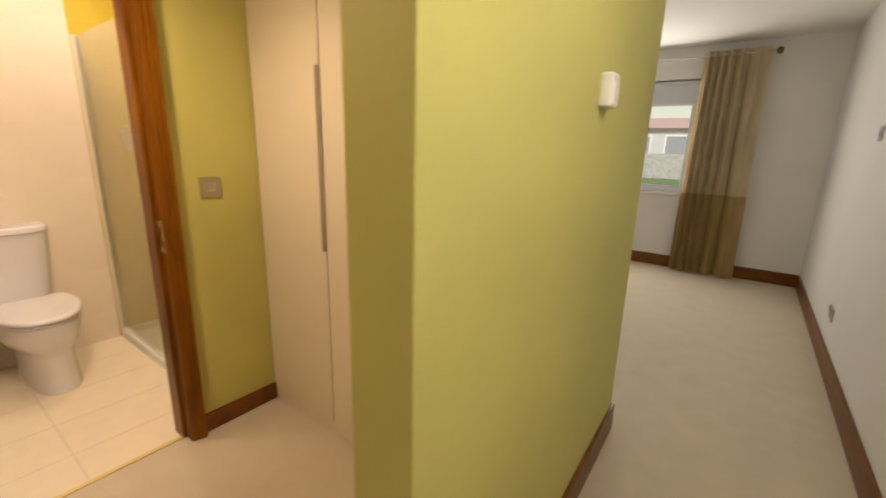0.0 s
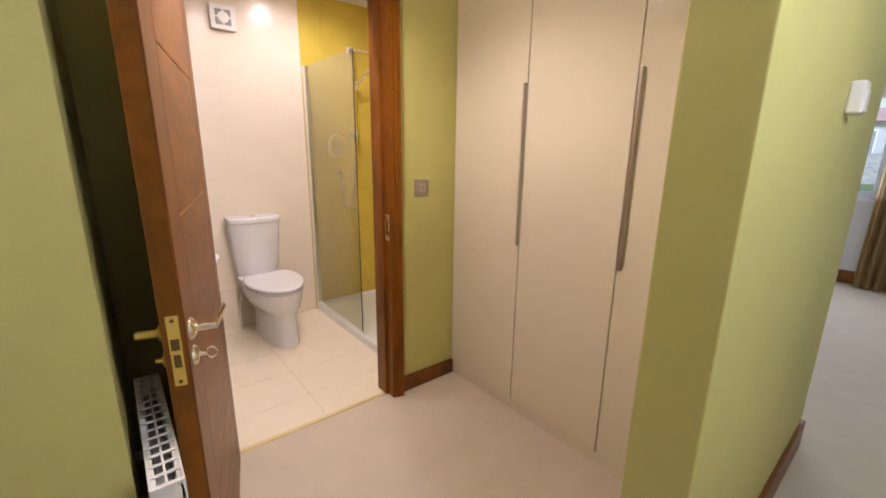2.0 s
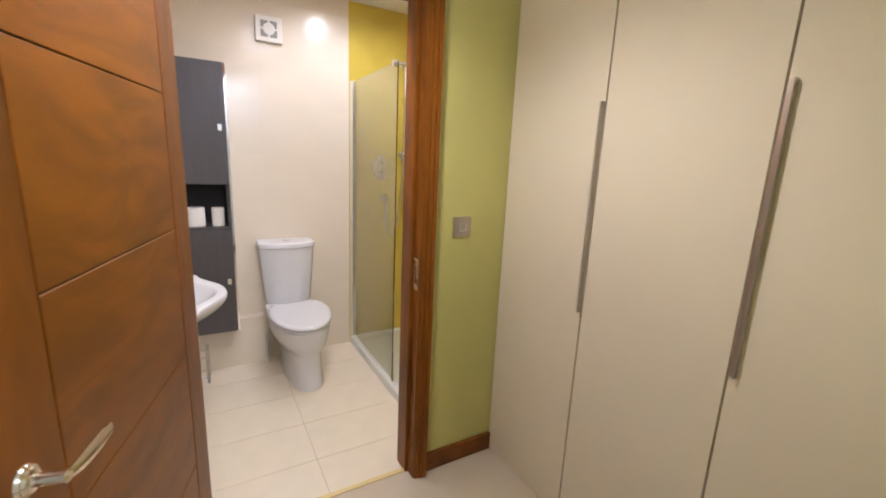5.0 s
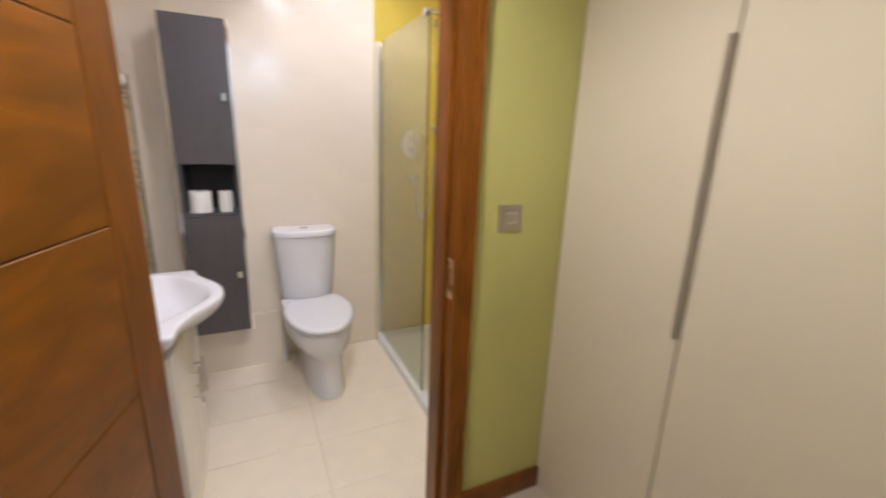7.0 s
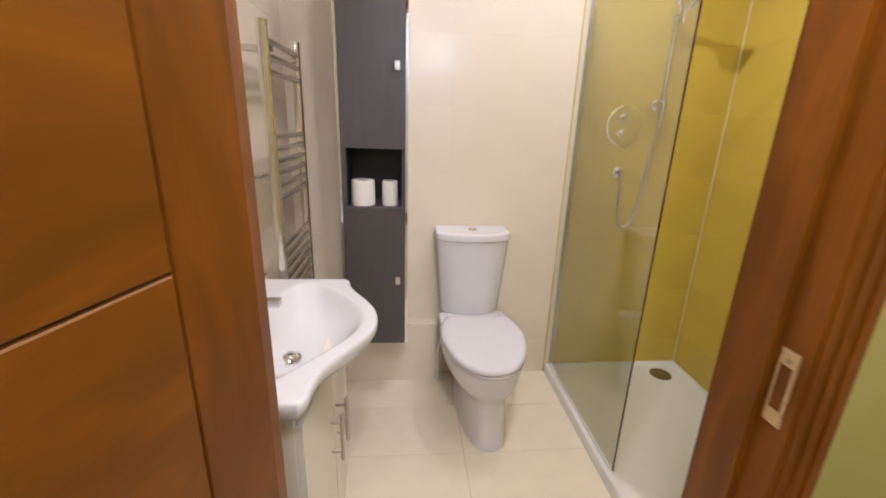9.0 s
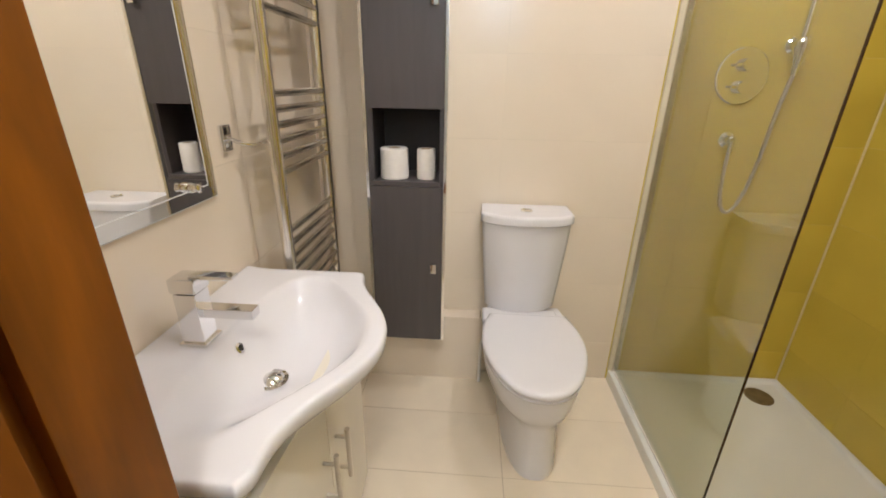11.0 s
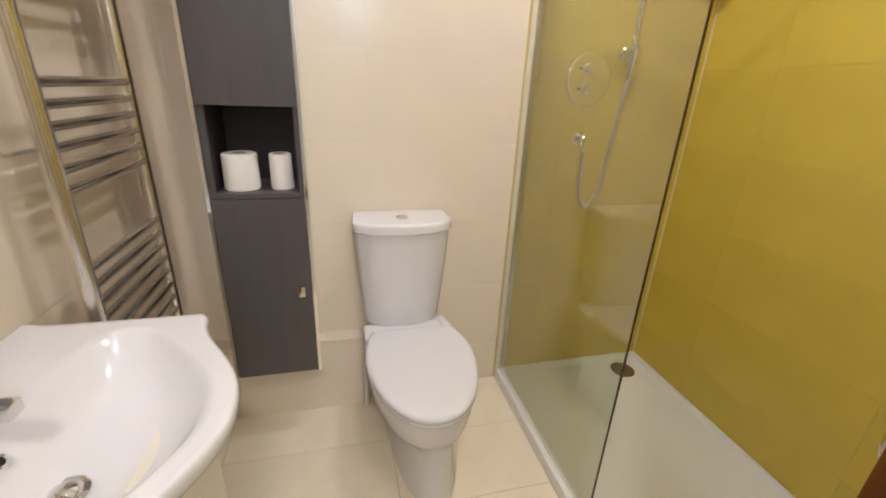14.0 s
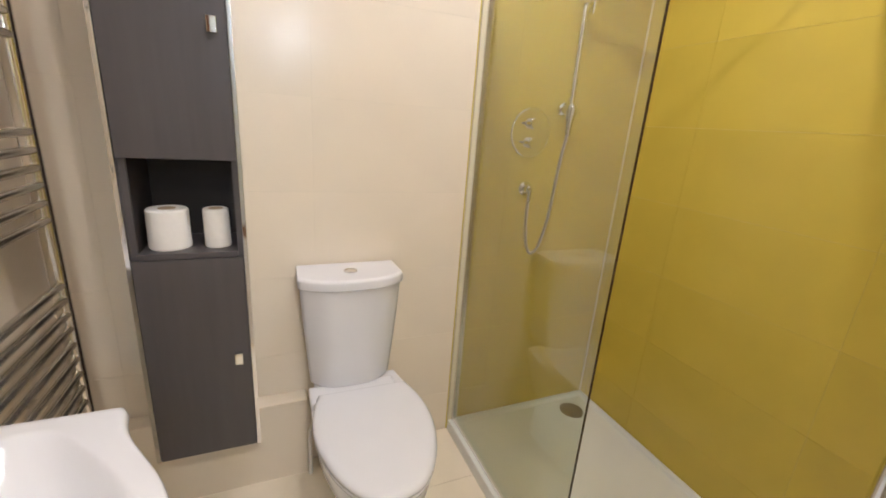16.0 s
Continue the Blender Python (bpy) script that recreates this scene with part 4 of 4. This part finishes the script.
for sx, sy, power in SPOTS:
    dl = thing("downlight", "small recessed ceiling downlight", "downlight", "bathroom downlights", (sx, sy, BATHTOP))
    part("bezel", lathe([(0.043, 0.0), (0.043, -0.004), (0.034, -0.005), (0.033, 0.0)], (0, 0, 0)), CHROME, dl)
    part("bulb", lathe([(0.030, 0.0), (0.030, -0.002)], (0, 0, 0)), BULB, dl)

# ---- bedroom ----
window = thing("window_1", "white uPVC window with a part-lowered blind", "window")
tagged(window, kind="structure")
WY = BED_FAR + 0.09
FRAMES = [("x", WIN_X0, WIN_X0 + 0.06), ("x", WIN_X1 - 0.06, WIN_X1), ("x", -1.40, -1.30), ("z", WIN_Z0 + 0.02, WIN_Z0 + 0.09), ("z", WIN_Z1 - 0.06, WIN_Z1)]
for axis, a, b in FRAMES:
    if axis == "x":
        part("window_frame", slab(a, b, WY, WY + 0.06, WIN_Z0 + 0.091, WIN_Z1 - 0.061, 0.005), UPVC, window)
    else:
        part("window_frame", slab(WIN_X0, WIN_X1, WY, WY + 0.06, a, b, 0.005), UPVC, window)
for a, b in ((WIN_X0 + 0.06, -1.40), (-1.30, WIN_X1 - 0.06)):
    p = part("pane", slab(a, b, WY + 0.025, WY + 0.031, WIN_Z0 + 0.09, WIN_Z1 - 0.06), WINDOWGLASS, window)
    p.visible_shadow = False
part("window_sill", slab(WIN_X0 - 0.03, WIN_X1 + 0.03, BED_FAR - 0.03, WY, WIN_Z0 - 0.005, WIN_Z0 + 0.02, 0.005), UPVC, window)
blind = thing("roller_blind", "grey roller blind drawn partly down in the window", "blind")
part("fabric", slab(WIN_X0 + 0.01, WIN_X1 - 0.01, BED_FAR + 0.03, BED_FAR + 0.032, 1.86, WIN_Z1 - 0.05), BLIND, blind)
part("bottom_bar", slab(WIN_X0 + 0.01, WIN_X1 - 0.01, BED_FAR + 0.026, BED_FAR + 0.036, 1.845, 1.862, 0.003), UPVC, blind)
part("roller", tube(bmesh.new(), [(WIN_X0 + 0.005, BED_FAR + 0.04, WIN_Z1 - 0.035), (WIN_X1 - 0.005, BED_FAR + 0.04, WIN_Z1 - 0.035)], 0.022), BLIND, blind)

pole = thing("curtain_pole", "thin steel curtain pole with a dark bronze ball end", "curtain pole")
CURY, CURZ = BED_FAR - 0.13, 2.31
part("rod", tube(bmesh.new(), [(-2.6, CURY, CURZ), (0.0, CURY, CURZ)], 0.011), STEEL, pole)
part("finial", lathe([(0.012, 0), (0.028, 0.012), (0.034, 0.032), (0.026, 0.052), (0.008, 0.060)], (0.0, CURY, CURZ), TO_PX), OLDBRASS, pole)
part("bracket", tube(bmesh.new(), [(-0.10, BED_FAR, CURZ), (-0.10, CURY, CURZ)], 0.008), STEEL, pole)


def curtain_panel(x0, x1):
    ob = thing("curtain", "long taupe satin eyelet curtain with a darker lower band", "curtain")
    n, folds, top, low = 220, 6.0, CURZ + 0.045, 0.012
    split = 0.90
    def ring(z):
        spread = 1.0 + 0.12 * (1 - z / top)
        mid = (x0 + x1) / 2
        out = []
        for k in range(n + 1):
            u = k / n
            a = 2 * math.pi * folds * (1 - (1 - u) ** 1.8)
            deep = 0.050 * math.sin(a) + 0.006 * math.sin(1.7 * a + 1.1 + z) * (1 - z / top)
            x = mid + (x0 - mid + (x1 - x0) * u) * spread + 0.014 * math.sin(a * 2)
            out.append((x, CURY + deep, z))
        return out
    for name, z0, z1, mat in (("drape", split, top, CURTAIN), ("lower_band", low, split, CURTAINDARK)):
        bm = bmesh.new()
        zs = [z0 + (z1 - z0) * k / 8 for k in range(9)]
        made = [[bm.verts.new(p) for p in ring(z)] for z in zs]
        for a, b in zip(made, made[1:]):
            for k in range(n):
                bm.faces.new((a[k], a[k + 1], b[k + 1], b[k]))
        bmesh.ops.solidify(bm, geom=list(bm.faces), thickness=0.003)
        part(name, bm, mat, ob, smooth=80)
curtain_panel(-0.585, -0.025)

socket = thing("socket", "double brushed steel wall socket above the skirting", "socket")
socket.matrix_world = pose(BED_R, 3.66, 0.33, 0, 0, -90)
part("plate", slab(-0.073, 0.073, -0.008, 0, -0.043, 0.043, 0.003), STEEL, socket)
for u in (-0.036, 0.036):
    outlet = part("outlet", slab(u - 0.026, u + 0.026, -0.0095, -0.007, -0.034, 0.016, 0.002), STEEL, socket)
    for du, dz, w, h in ((0, 0.006, 0.002, 0.004), (-0.011, -0.014, 0.003, 0.002), (0.011, -0.014, 0.003, 0.002)):
        part("pin_hole", slab(u + du - w, u + du + w, -0.0100, -0.009, dz - h, dz + h), OLDBRASS, outlet)
    part("rocker", slab(u - 0.008, u + 0.008, -0.012, -0.007, 0.020, 0.036, 0.002), STEEL, socket)
wall_switch("thermostat", pose(BED_R, 3.60, 1.465, 0, 0, -90), "small grey wall control plate", "wall control", GREYPLASTIC)

# ---- outside the window ----
single("ground", slab(-400, 400, BED_FAR + 0.3, 900, -0.4, -0.25), GRASS, "green lawn outside the window", "ground", "structure")
house = thing("house", "low white house with a pale red roof across the lawn", "house", at=(-8, 38, -0.25))
part("wall", slab(-14, 14, 0, 6, 0, 3.5), RENDERED, house)
bm = bmesh.new()
loft(bm, [[(-14.4, -0.5, 3.5), (14.4, -0.5, 3.5), (14.4, 6.4, 3.5), (-14.4, 6.4, 3.5)], [(-14, 2.8, 4.48), (14, 2.8, 4.48), (14, 3.2, 4.48), (-14, 3.2, 4.48)]])
part("roof", bm, BRICKRED, house)
for k in range(9):
    x = -12 + 3 * k
    wn = part("window", slab(x - 0.9, x + 0.9, -0.05, 0.02, 1.5, 2.9), HOUSEGLASS, house)
    part("frame", slab(x - 1.0, x + 1.0, -0.03, 0.0, 1.4, 3.0), UPVC, wn)
single("garden_wall", slab(-18, 8, 30, 30.4, -0.25, 1.30, 0.04), HEDGE, "low grey stone garden wall across the lawn", "garden wall")

# ---- tiles, last ----
ZS = [0.0, 0.195, 0.495, 0.795, 1.095, 1.395, 1.695, 1.995, 2.295, BATHTOP]
tiled(bath_floor, "z", 0.0, [BACK, -3.047, -2.747, -2.447, -2.147, -1.905], [LEFT, -0.21, 0.39, 0.917], -1, FLOORTILE, 0.008, 0.0024)
tiled(wall_back, "x", BACK, [LEFT, -0.25, 0.35, GLASS_Y - 0.034], ZS, -1, CREAM)
tiled(wall_left, "y", LEFT, [BACK, -2.77, -2.17, BATHSIDE], ZS, -1, CREAM)
tiled(wall_shower_back, "x", BACK, [GLASS_Y - 0.034, 1.09, SHOWER_R], ZS, -1, YELLOW)
tiled(wall_shower_side, "y", SHOWER_R, [BACK, -3.013, -2.413, BATHSIDE], [0.0, 0.219, 0.512, 0.805, 1.098, 1.391, 1.684, 1.977, 2.270, BATHTOP], 1, YELLOW)
